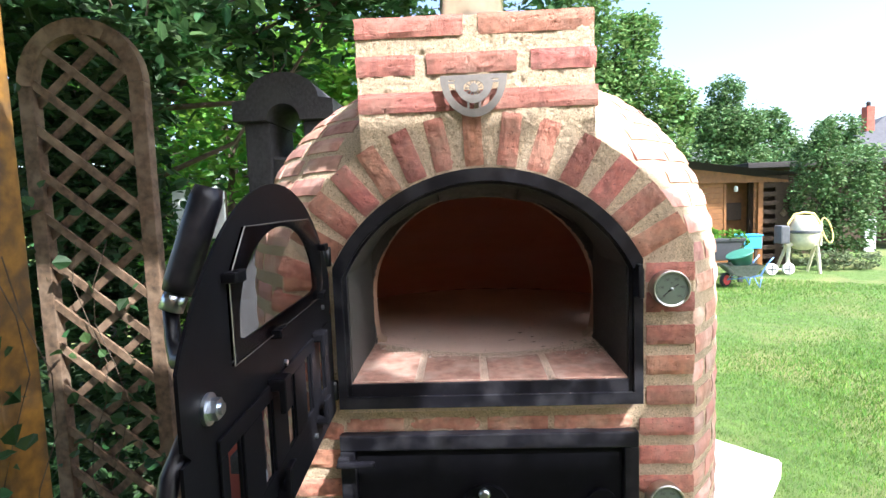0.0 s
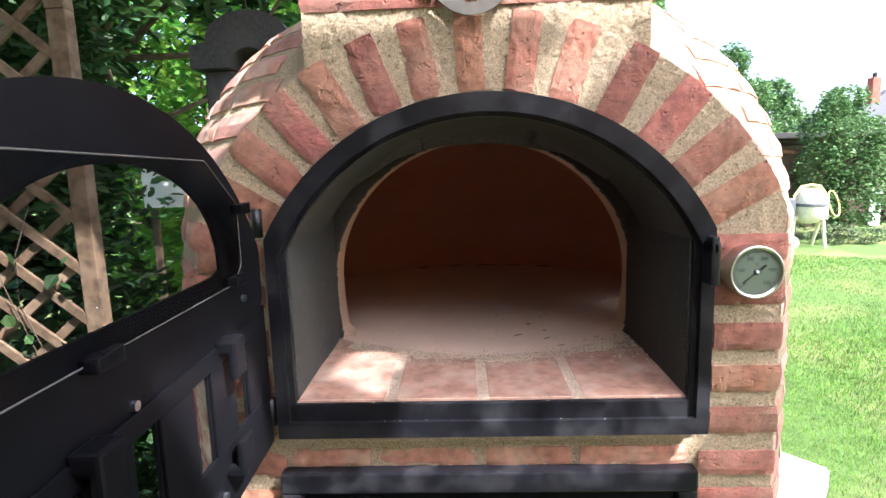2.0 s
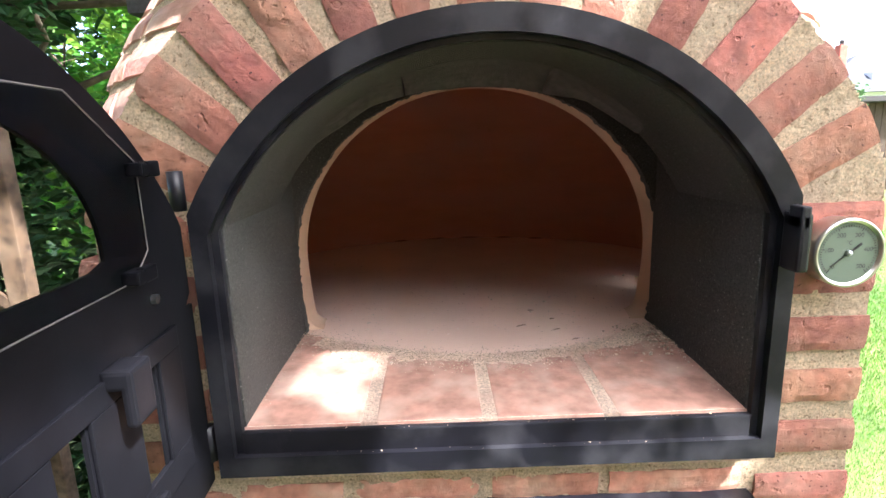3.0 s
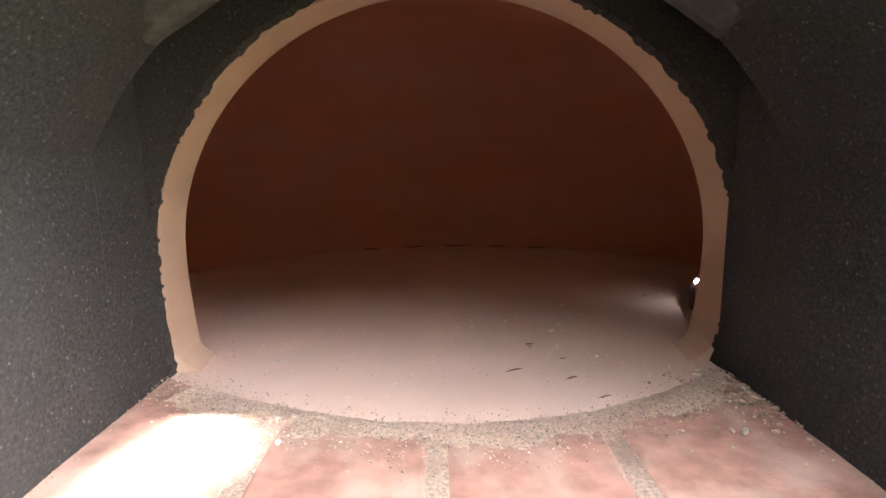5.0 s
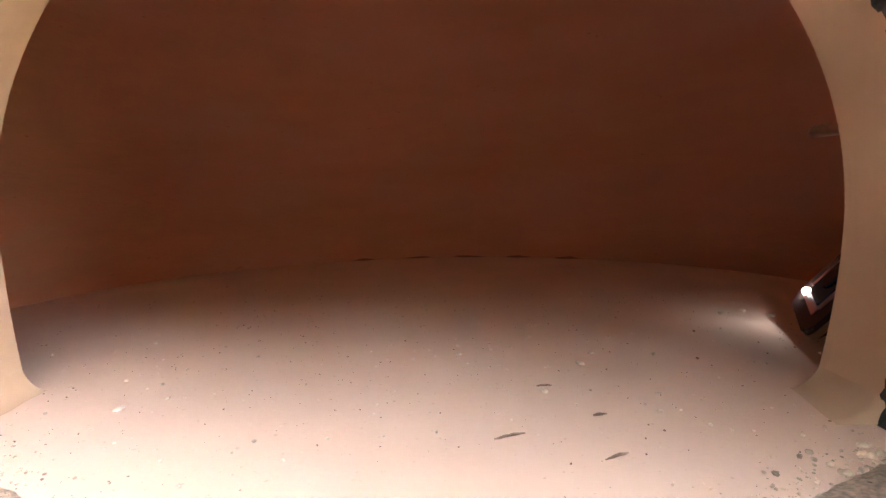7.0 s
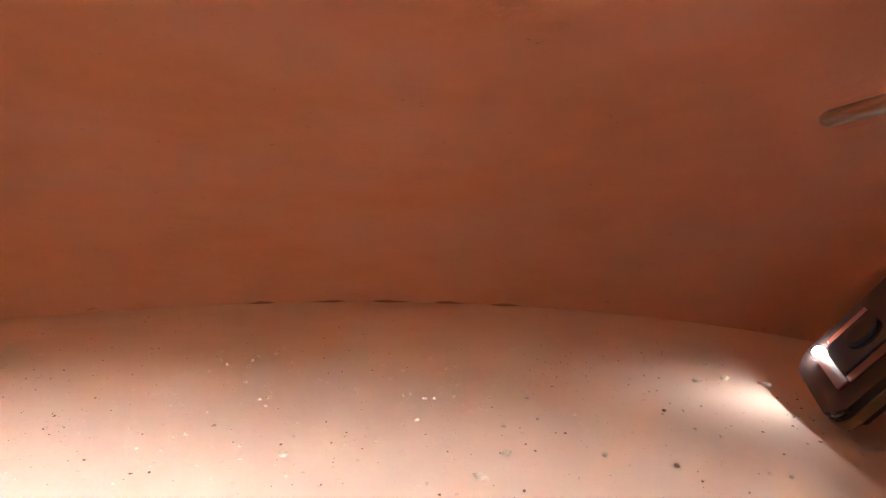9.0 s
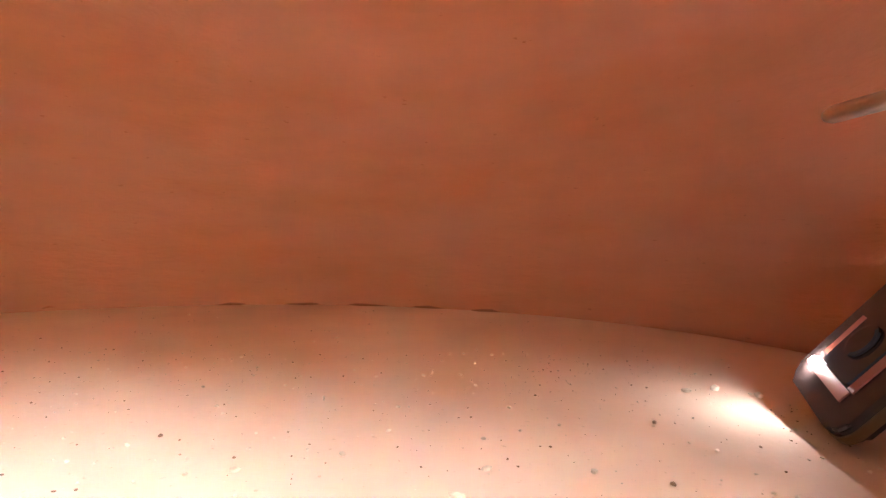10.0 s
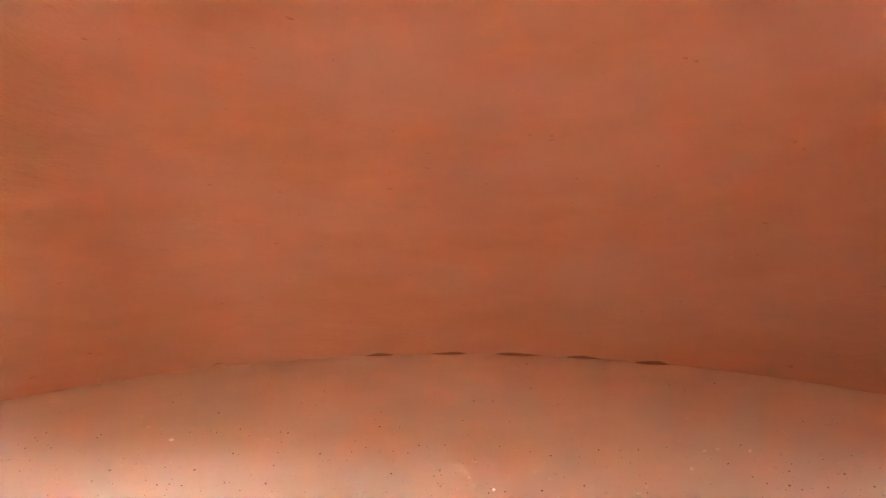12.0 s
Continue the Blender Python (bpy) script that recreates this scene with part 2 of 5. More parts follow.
M_BLADE = leafy("grass_blades", (0.13, 0.25, 0.045), 0.4, 0.3)
M_LEAF_IVY = leafy("dark_ivy_leaves", (0.032, 0.078, 0.024), 0.45, 0.2)
M_LEAF_NEAR = leafy("bright_shrub_leaves", (0.12, 0.27, 0.035), 0.45, 0.55)
M_LEAF_DARK = leafy("hanging_leaves", (0.04, 0.095, 0.028), 0.4, 0.35)
M_LEAF_WALNUT = leafy("walnut_leaves", (0.14, 0.25, 0.075), 0.35, 0.3)
M_LEAF_FAR = leafy("far_tree_leaves", (0.11, 0.20, 0.075), 0.3, 0.25)
M_LEAF_LAUREL = leafy("laurel_leaves", (0.085, 0.16, 0.055), 0.35, 0.25)
M_LEAF_SAGE = leafy("sage_leaves", (0.13, 0.17, 0.085), 0.3, 0.25)

# unseen translucent sheet, added as soft overhead light for the oven front
M_SHEET = bpy.data.materials.new("unseen_opal_sheet")
M_SHEET.use_nodes = True
_t = M_SHEET.node_tree
_tr = _t.nodes.new("ShaderNodeBsdfTranslucent")
_tr.inputs["Color"].default_value = (0.92, 0.92, 0.90, 1)
_t.nodes["Principled BSDF"].inputs["Base Color"].default_value = (0.7, 0.7, 0.68, 1)
_mx = _t.nodes.new("ShaderNodeMixShader")
_mx.inputs[0].default_value = 0.88
_t.links.new(_t.nodes["Principled BSDF"].outputs[0], _mx.inputs[1])
_t.links.new(_tr.outputs[0], _mx.inputs[2])
_clear = _t.nodes.new("ShaderNodeBsdfTransparent")
_my = _t.nodes.new("ShaderNodeMixShader")
_my.inputs[0].default_value = 0.02
_t.links.new(_mx.outputs[0], _my.inputs[1])
_t.links.new(_clear.outputs[0], _my.inputs[2])
_t.links.new(_my.outputs[0], _t.nodes["Material Output"].inputs["Surface"])

M_GLASS = bpy.data.materials.new("door_glass")
M_GLASS.use_nodes = True
_b = M_GLASS.node_tree.nodes["Principled BSDF"]
_b.inputs["Transmission Weight"].default_value, _b.inputs["Roughness"].default_value, _b.inputs["IOR"].default_value = 1.0, 0.02, 1.1


# ---------------------------------------------------------------- building helpers
def finish(name, bm, mat, smooth=False):
    bmesh.ops.recalc_face_normals(bm, faces=bm.faces)
    me = bpy.data.meshes.new(name)
    bm.to_mesh(me)
    bm.free()
    me.materials.append(mat)
    if smooth:
        me.polygons.foreach_set("use_smooth", [True] * len(me.polygons))
    return me


def part(name, bm, mat, parent, label="", smooth=False, at=None):
    """Links a bmesh (or a ready mesh) as one object under parent."""
    me = bm if isinstance(bm, bpy.types.Mesh) else finish(name, bm, mat, smooth)
    ob = new(name, me)
    ob.parent = parent
    if at is not None:
        ob.matrix_basis = at
    if label:
        tagged(ob, label)
    return ob


def thing(name, label, category, group="", kind="", at=(0, 0, 0)):
    ob = new(name)
    ob.empty_display_size = 0.1
    ob.location = at
    return tagged(ob, label, category, group, kind)


def solo(name, bm, mat, label, category, group="", kind="", smooth=False):
    ob = new(name, finish(name, bm, mat, smooth))
    return tagged(ob, label, category, group, kind)


def add_box(bm, x0, x1, y0, y1, z0, z1, bevel=0.0, m=None):
    vs = [bm.verts.new((x, y, z)) for x in (x0, x1) for y in (y0, y1) for z in (z0, z1)]
    fs = [bm.faces.new([vs[i] for i in q]) for q in ((0, 1, 3, 2), (4, 6, 7, 5), (0, 4, 5, 1), (2, 3, 7, 6), (0, 2, 6, 4), (1, 5, 7, 3))]
    if bevel:
        es = list({e for f in fs for e in f.edges})
        out = bmesh.ops.bevel(bm, geom=es, offset=bevel, segments=2, affect="EDGES", profile=0.6)
        vs = list({v for f in out["faces"] for v in f.verts} | {v for v in vs if v.is_valid})
    if m is not None:
        bmesh.ops.transform(bm, matrix=m, verts=[v for v in vs if v.is_valid])
    return bm


def box(x0, x1, y0, y1, z0, z1, bevel=0.0, m=None):
    return add_box(bmesh.new(), x0, x1, y0, y1, z0, z1, bevel, m)


def add_tube(bm, points, radii, sides=10, cap=True):
    """A round bar along points, with a radius at each."""
    rings = []
    pts = [Vector(p) for p in points]
    if not hasattr(radii, "__len__"):
        radii = [radii] * len(pts)
    for i, p in enumerate(pts):
        d = (pts[min(i + 1, len(pts) - 1)] - pts[max(i - 1, 0)]).normalized()
        a = d.orthogonal().normalized() if abs(d.z) > 0.99 else d.cross(Vector((0, 0, 1))).normalized()
        b = d.cross(a)
        rings.append([bm.verts.new(p + (a * math.cos(k * math.tau / sides) + b * math.sin(k * math.tau / sides)) * radii[i]) for k in range(sides)])
    for r, s in zip(rings, rings[1:]):
        for k in range(sides):
            bm.faces.new((r[k], r[(k + 1) % sides], s[(k + 1) % sides], s[k]))
    if cap:
        bm.faces.new(rings[0][::-1])
        bm.faces.new(rings[-1])
    return bm


def tube(points, radii, sides=10):
    return add_tube(bmesh.new(), points, radii, sides)


def add_prism(bm, outer, y0, y1, inner=None):
    """A plate in the x-z plane from y0 to y1: an outline, and one hole with as many points."""
    loops = []
    for y in (y0, y1):
        loops.append(([bm.verts.new((x, y, z)) for x, z in outer], [bm.verts.new((x, y, z)) for x, z in inner] if inner else None))
    n = len(outer)
    (a, ai), (b, bi) = loops
    for k in range(n):
        j = (k + 1) % n
        bm.faces.new((a[k], a[j], b[j], b[k]))
        if inner:
            bm.faces.new((ai[k], bi[k], bi[j], ai[j]))
            bm.faces.new((a[k], ai[k], ai[j], a[j]))
            bm.faces.new((b[k], b[j], bi[j], bi[k]))
    if not inner:
        bm.faces.new(a[::-1])
        bm.faces.new(b)
    return bm


def prism(outer, y0, y1, inner=None):
    return add_prism(bmesh.new(), outer, y0, y1, inner)


def lathe(profile, sides=32, axis_y=False):
    """Turns a profile of (radius, height) round z, or round y."""
    bm = bmesh.new()
    rings = []
    for r, h in profile:
        ring = []
        for k in range(sides):
            c, s = r * math.cos(k * math.tau / sides), r * math.sin(k * math.tau / sides)
            ring.append(bm.verts.new((c, h, s) if axis_y else (c, s, h)))
        rings.append(ring)
    for a, b in zip(rings, rings[1:]):
        for k in range(sides):
            bm.faces.new((a[k], a[(k + 1) % sides], b[(k + 1) % sides], b[k]))
    bm.faces.new(rings[0])
    bm.faces.new(rings[-1])
    return bm


def resample(poly, n):
    """n points at even steps along a closed line."""
    p = np.array(poly + [poly[0]], float)
    d = np.r_[0, np.cumsum(np.hypot(*np.diff(p, axis=0).T))]
    s = np.linspace(0, d[-1], n, endpoint=False)
    return list(zip(np.interp(s, d, p[:, 0]), np.interp(s, d, p[:, 1])))


def radial(poly, n, centre):
    """n points of a closed line at even angles round centre, so that two such lines match."""
    p = np.array(poly, float) - centre
    q = np.concatenate([p, p[:1]])
    q = np.concatenate([u + (v - u) * np.linspace(0, 1, 12, endpoint=False)[:, None] for u, v in zip(q, q[1:])])
    ang = np.arctan2(q[:, 1], q[:, 0])
    k = np.argsort(ang)
    want = np.linspace(-math.pi, math.pi, n, endpoint=False)
    r = np.interp(want, ang[k], np.hypot(*q[k].T), period=math.tau)
    return [(centre[0] + d * math.cos(t), centre[1] + d * math.sin(t)) for t, d in zip(want, r)]


def words(text, size, mat, parent, at, name="numeral"):
    cu = bpy.data.curves.new(name, "FONT")
    cu.body, cu.size, cu.align_x, cu.align_y = text, size, "CENTER", "CENTER"
    ob = new(name, cu)
    bpy.context.view_layer.update()
    me = bpy.data.meshes.new_from_object(ob.evaluated_get(bpy.context.evaluated_depsgraph_get()))
    bpy.data.objects.remove(ob)
    me.materials.clear()
    me.materials.append(mat)
    return part(name, me, mat, parent, at=at)


def leaf_mesh(name, centres, size, mat, rng, flat=0.4, aspect=0.55):
    """One mesh of many small folded leaves at the given centres."""
    n = len(centres)
    c = np.asarray(centres, float)
    a = rng.normal(size=(n, 3))
    a[:, 2] *= flat
    a /= np.linalg.norm(a, axis=1)[:, None]
    up = rng.normal(size=(n, 3)) * 0.7 + (0, 0, 0.9)
    b = np.cross(up, a)
    b /= np.linalg.norm(b, axis=1)[:, None] + 1e-9
    nrm = np.cross(a, b)
    s = (size * rng.uniform(0.6, 1.3, n))[:, None]
    w = s * aspect * 0.5
    lift, droop = nrm * w * 0.25, nrm * s * rng.uniform(0.0, 0.12, n)[:, None]
    v = np.stack([c - a * s * 0.5, c - a * s * 0.18 + b * w + lift, c + a * s * 0.2 + b * w * 0.72 + lift, c + a * s * 0.5 - droop, c + a * s * 0.2 - b * w * 0.72 + lift, c - a * s * 0.18 - b * w + lift], 1).reshape(-1, 3)
    me = bpy.data.meshes.new(name)
    k = np.arange(n)[:, None] * 6
    f = np.concatenate([k + (0, 1, 2, 3), k + (0, 3, 4, 5)], 1).reshape(-1, 4)
    me.from_pydata(v.tolist(), [], f.tolist())
    me.materials.append(mat)
    return me


def clump_points(rng, blobs, count, shell=0.55):
    """Leaf centres in clumps: each blob is (x, y, z, rx, ry, rz); leaves gather round twig ends near its surface."""
    vol = np.array([b[3] * b[4] * b[5] for b in blobs]) ** 0.67
    out = []
    for b, share in zip(blobs, vol / vol.sum()):
        n = max(8, int(count * share))
        twigs = max(4, n // 14)
        d = rng.normal(size=(twigs, 3))
        d /= np.linalg.norm(d, axis=1)[:, None]
        r = rng.uniform(shell, 1.0, (twigs, 1)) ** 0.7
        ends = np.array(b[:3]) + d * r * np.array(b[3:])
        pick = rng.integers(0, twigs, n)
        spread = 0.16 * np.array(b[3:])
        out.append(ends[pick] + rng.normal(size=(n, 3)) * spread)
    return np.concatenate(out)


def tree(name, label, base, height, radius, blobs, leaves, size, mat, seed, lean=(0, 0), group=""):
    """A tapered trunk with limbs to each blob, and a crown of leaves."""
    rng = np.random.default_rng(seed)
    t = thing(name, label, "shrub" if "shrub" in name or "hedge" in name else "tree", group, at=base)
    bm = bmesh.new()
    top = Vector((lean[0], lean[1], height * 0.8))
    pts = [top * k / 5 + Vector(rng.normal(size=3)) * radius * (0.5 if 0 < k else 0) for k in range(6)]
    add_tube(bm, pts, [radius * (1.25 - 0.2 * k) for k in range(6)], 9)
    for b in blobs:
        end = Vector(b[:3])
        s = min(0.9, max(0.25, 0.7 * end.z / max(0.1, top.z)))
        start = top * s
        mid = (start + end) * 0.5 + Vector(rng.normal(size=3)) * 0.12 * (end - start).length
        r = radius * 0.45
        add_tube(bm, [start, mid, end], [r, r * 0.6, r * 0.2], 6)
        for _ in range(4):
            tip = end + Vector(rng.normal(size=3)) * 0.6 * Vector(b[3:]).length * 0.5
            add_tube(bm, [mid.lerp(end, 0.6), (mid.lerp(end, 0.8) + tip) * 0.5, tip], [r * 0.35, r * 0.22, r * 0.08], 5)
    part("trunk", bm, M_BARK, t, smooth=True)
    crown = part("crown", leaf_mesh("crown", clump_points(rng, blobs, leaves), size, mat, rng), mat, t)
    return t


# ---------------------------------------------------------------- the large structure
G = -0.2       # the lawn
H = 1.15       # the hearth
rng = np.random.default_rng(7)

bm = bmesh.new()
N = 60
far = [[None] * (N + 1) for _ in range(N + 1)]
for i in range(N + 1):
    for j in range(N + 1):
        u, v = 2 * i / N - 1, 2 * j / N - 1
        x, y = 400 * u * abs(u) ** 2, 400 * v * abs(v) ** 2 + 5
        far[i][j] = bm.verts.new((x, y, G + 0.03 * noise.noise(Vector((x * 0.4, y * 0.4, 0))) + (0.02 * max(0, y - 14) ** 1.1)))
for i in range(N):
    for j in range(N):
        bm.faces.new((far[i][j], far[i + 1][j], far[i + 1][j + 1], far[i][j + 1]))
solo("ground", bm, M_SOIL, "sunlit lawn of short green grass with dry yellow patches", "lawn", kind="structure", smooth=True)

# unseen roof added over the camera's start to shape light: gapped opal sheet towards the lawn, planks on the garden
# side
bm = bmesh.new()
# the space left between these rectangles lets sun onto the oven's lower left
for x0, x1, y0, y1 in ((-0.20, 0.500, -1.55, -0.40), (0.500, 0.600, -0.70, -0.40), (0.500, 0.740, -1.55, -0.86), (0.740, 1.180, -1.55, -0.740), (1.180, 1.75, -1.55, -0.40), (0.760, 1.180, -0.670, -0.40)):
    vs = [bm.verts.new(v) for v in ((x0, y0, 2.40), (x1, y0, 2.40), (x1, y1, 2.40), (x0, y1, 2.40))]
    bm.faces.new(vs)
CELL = 0.010                            # checkered openings added to let a dappled sun patch onto the tunnel floor
for i in range(16):
    for k in range(32):
        x, y = 0.600 + CELL * i, -0.720 + CELL * k
        gap = 1 - ((x - 0.682) / 0.050) ** 2 - ((y + 0.455) / 0.21) ** 2 + 1.1 * noise.noise(Vector((x * 26, y * 22, 3.0)))
        if gap < 0.22 or (i + k) % 2:
            bm.faces.new([bm.verts.new(v) for v in ((x, y, 2.40), (x + CELL, y, 2.40), (x + CELL, y + CELL, 2.40), (x, y + CELL, 2.40))])
# further openings added so that sun reaches the brick band between the doors
for i in range(58):
    for k in range(7):
        x, y = 0.600 + CELL * i, -0.740 + CELL * k
        if (k < 2 or i >= 16) and noise.noise(Vector((x * 24, y * 30, 8.0))) < -0.28:
            bm.faces.new([bm.verts.new(v) for v in ((x, y, 2.40), (x + CELL, y, 2.40), (x + CELL, y + CELL, 2.40), (x, y + CELL, 2.40))])
solo("roof", bm, M_SHEET, "unseen opal sheet added overhead to diffuse and dapple the sun", "roof", kind="structure")
# unseen planks added to shade fireplace and post; the slot lights the lower trellis
bm = box(-2.6, -0.205, -1.55, -0.03, 2.40, 2.43)
add_box(bm, -2.6, -0.205, 0.20, 1.30, 2.40, 2.43)
add_box(bm, -0.204, 0.12, -0.398, -0.002, 2.40, 2.43)
solo("shade_planks", bm, M_PLANK, "unseen planks added overhead to shade the garden side", "roof", kind="structure")
# unseen wall added behind the camera, brown so that little light bounces in
solo("unseen_wall_south", box(-2.6, 1.75, -1.70, -1.60, G, 2.40), M_PLANK, "unseen plain wooden wall added behind the camera to limit bounced light", "wall", kind="structure")


# ---------------------------------------------------------------- the oven
ZC = 1.219     # the centre of the door arch


def arch(half, bottom, radius, n=30, zc=ZC):
    a0 = math.acos(half / radius)
    arc = [(radius * math.cos(a), zc + radius * math.sin(a)) for a in np.linspace(a0, math.pi - a0, n)]
    side = arc[0][1]
    left = [(-half, bottom + (side - bottom) * k / 4) for k in range(3, -1, -1)]
    base = [(-half + 2 * half * k / 8, bottom) for k in range(1, 9)]
    right = [(half, bottom + (side - bottom) * k / 4) for k in range(1, 4)]
    return arc + left + base + right


def mouth(grow=0.0, ragged=0.0, n=72):
    """The outline of the chamber's mouth, open arch on the hearth."""
    out = []
    r = random.Random(3)
    for k in range(n):
        a = -0.42 + (math.pi + 0.84) * k / (n - 1)
        g = grow + ragged * (0.55 + 0.3 * noise.noise(Vector((a * 8, 1.7, 0))) + 0.35 * noise.noise(Vector((a * 27, 4.1, 0))) + 0.22 * noise.noise(Vector((a * 60, 8.3, 0))) + 0.28 * noise.noise(Vector((a * 150, 2.9, 0))) + 0.2 * r.random())
        x, z = (0.254 + g) * math.cos(a), 1.25 + (0.236 + g) * math.sin(a)
        if math.sin(a) < 0:
            x = math.copysign(0.254 + g - (0.012 if x > 0 else 0.007) * min(1, (1.25 - z) / 0.1) ** 1.8, math.cos(a))
        out.append((x + 0.0045, z))
    half = out[0][0]
    return out + [(0.009 - half + 2 * (half - 0.0045) * k / 8, H - 0.03) for k in range(9)]


oven = thing("brick_oven", "round wood-fired oven of red brick and pale mortar, door open", "oven")

# front wall with its arched opening
part("front_wall", prism(arch(0.372, 0.60, 0.405), 0.0205, 0.14, arch(0.268, 1.10, 0.298)), M_MORTAR, oven, "pale rough lime mortar")

# rough mortar coat over the front wall and the stack, uneven as it was thrown on
STEP = 0.0027


def coat(x, z):
    """How far the mortar stands out at a place of the front."""
    v = Vector((x, 0.0, z))
    pit = max(0.0, noise.noise(v * 75 + Vector((0, 9, 0))) - 0.42)
    return 0.0010 * noise.noise(v * 30) + 0.0012 * noise.noise(v * 90) + 0.0014 * noise.noise(v * 170 + Vector((3, 0, 0))) - 0.008 * pit


def in_front(x, z):
    side = abs(x) < 0.3715 and 0.60 < z < 1.379
    ring = z >= 1.30 and math.hypot(x, z - ZC) < 0.4045
    stack = -0.217 < x < 0.202 and 1.5 < z < 1.790
    hole = abs(x) < 0.270 and 1.098 < z and (z < 1.35 or math.hypot(x, z - ZC) < 0.300)
    return (side or ring or stack) and not (hole and math.hypot(x, max(0, z - ZC)) < 0.300)


verts, faces, index = [], [], {}
for i in range(int(0.75 / STEP)):
    for k in range(int(1.20 / STEP)):
        x, z = -0.375 + i * STEP, 0.60 + k * STEP
        if in_front(x, z):
            index[i, k] = len(verts)
            verts.append((x, 0.0154 - coat(x, z), z))
for (i, k), n0 in index.items():
    q = [index.get(p) for p in ((i, k), (i + 1, k), (i + 1, k + 1), (i, k + 1))]
    if None not in q:
        faces.append(q)
me = bpy.data.meshes.new("mortar_coat")
me.from_pydata(verts, [], faces)
me.materials.append(M_MORTAR)
me.polygons.foreach_set("use_smooth", [True] * len(me.polygons))
part("mortar_coat", me, M_MORTAR, oven, "rough tan mortar between the bricks")

# dome outside
OC, OR, OZ, OH = 0.50, 0.578, 1.26, 0.52


def shell_point(phi, s, grow=0.0):
    """A point of the outer dome at angle phi and length s up its side; its outward direction."""
    r, h = OR + grow, OH + grow
    if s < OZ - 0.55:
        p = Vector((r * math.cos(phi), OC + r * math.sin(phi), 0.55 + s))
        return p, Vector((math.cos(phi), math.sin(phi), 0))
    a = min(math.pi / 2, (s - OZ + 0.55) / 0.555)
    ca, sa = max(0.0, math.cos(a)) ** 0.86, math.sin(a) ** 0.86
    p = Vector((r * ca * math.cos(phi), OC + r * ca * math.sin(phi), OZ + h * sa))
    return p, Vector((math.cos(a) * math.cos(phi) / r, math.cos(a) * math.sin(phi) / r, math.sin(a) / h)).normalized()


bm = bmesh.new()
rows = []
for s in list(np.linspace(0.0, 0.73, 12)) + list(np.linspace(0.79, 0.73 + 0.555 * math.pi / 2, 16)):
    row = []
    for k in range(72):
        p, _ = shell_point(k * math.tau / 72, s)
        row.append(bm.verts.new((p.x, max(p.y, 0.05), p.z)))
    rows.append(row)
for a, b in zip(rows, rows[1:]):
    for k in range(72):
        q = (a[k], a[(k + 1) % 72], b[(k + 1) % 72], b[k])
        if any(v.co.y > 0.0505 for v in q) or min(math.hypot(v.co.x, v.co.z - ZC) for v in q) > 0.33:
            bm.faces.new(q)
part("dome_shell", bm, M_MORTAR, oven, "pale mortar between the dome bricks", smooth=True)

# base below, and the pale slab on which the dome stands
part("base", box(-0.55, 0.55, 0.06, 1.05, G, 0.545, 0.01), M_MORTAR, oven, "rendered masonry base")
bm = bmesh.new()
slab = [(-0.72, 0.02), (0.55, 0.02), (0.70, 0.40), (0.95, 0.71), (0.80, 0.87), (0.72, 1.15), (-0.72, 1.15)]
lo = [bm.verts.new((x, y, 0.55)) for x, y in slab]
hi = [bm.verts.new((x, y, 0.61)) for x, y in slab]
bm.faces.new(lo[::-1])
bm.faces.new(hi)
for k in range(len(slab)):
    j = (k + 1) % len(slab)
    bm.faces.new((lo[k], lo[j], hi[j], hi[k]))
bmesh.ops.bevel(bm, geom=bm.edges[:], offset=0.006, segments=2, affect="EDGES")
solo("stone_slab", bm, M_SLAB, "pale sunlit concrete slab carrying the oven", "slab")

# chamber
bm = bmesh.new()
rows = []
for k in range(22):
    q = k / 21
    z = H - 0.01 + 0.47 * math.sin(q * math.pi / 2) ** 1.0
    f = max(0.0, 1 - (math.sin(q * math.pi / 2)) ** 2.4) ** (1 / 2.4)
    row = []
    for j in range(80):
        a = j * math.tau / 80
        row.append(bm.verts.new((0.485 * f * math.cos(a), max(0.29, 0.52 + 0.43 * f * math.sin(a)), z)))
    rows.append(row)
for a, b in zip(rows, rows[1:]):
    for j in range(80):
        q = (a[j], a[(j + 1) % 80], b[(j + 1) % 80], b[j])
        if any(v.co.y > 0.2905 for v in q):
            bm.faces.new(q)
bmesh.ops.remove_doubles(bm, verts=bm.verts[:], dist=1e-5)
part("chamber_dome", bm, M_TERRA, oven, "smooth orange terracotta chamber vault", smooth=True)
big = []
for x, z in mouth(n=72):
    big.append((x * 1.85, H - 0.06 if z <= H - 0.02 else H + (z - H) * 1.45))
part("mouth_wall", prism(big, 0.2545, 0.2935, mouth(0.004)), M_TERRA, oven, "terracotta wall round the mouth")
part("mouth_lip", prism(mouth(0.012), 0.2505, 0.300, mouth()), M_LIP, oven, "bare tan clay rim", smooth=False)
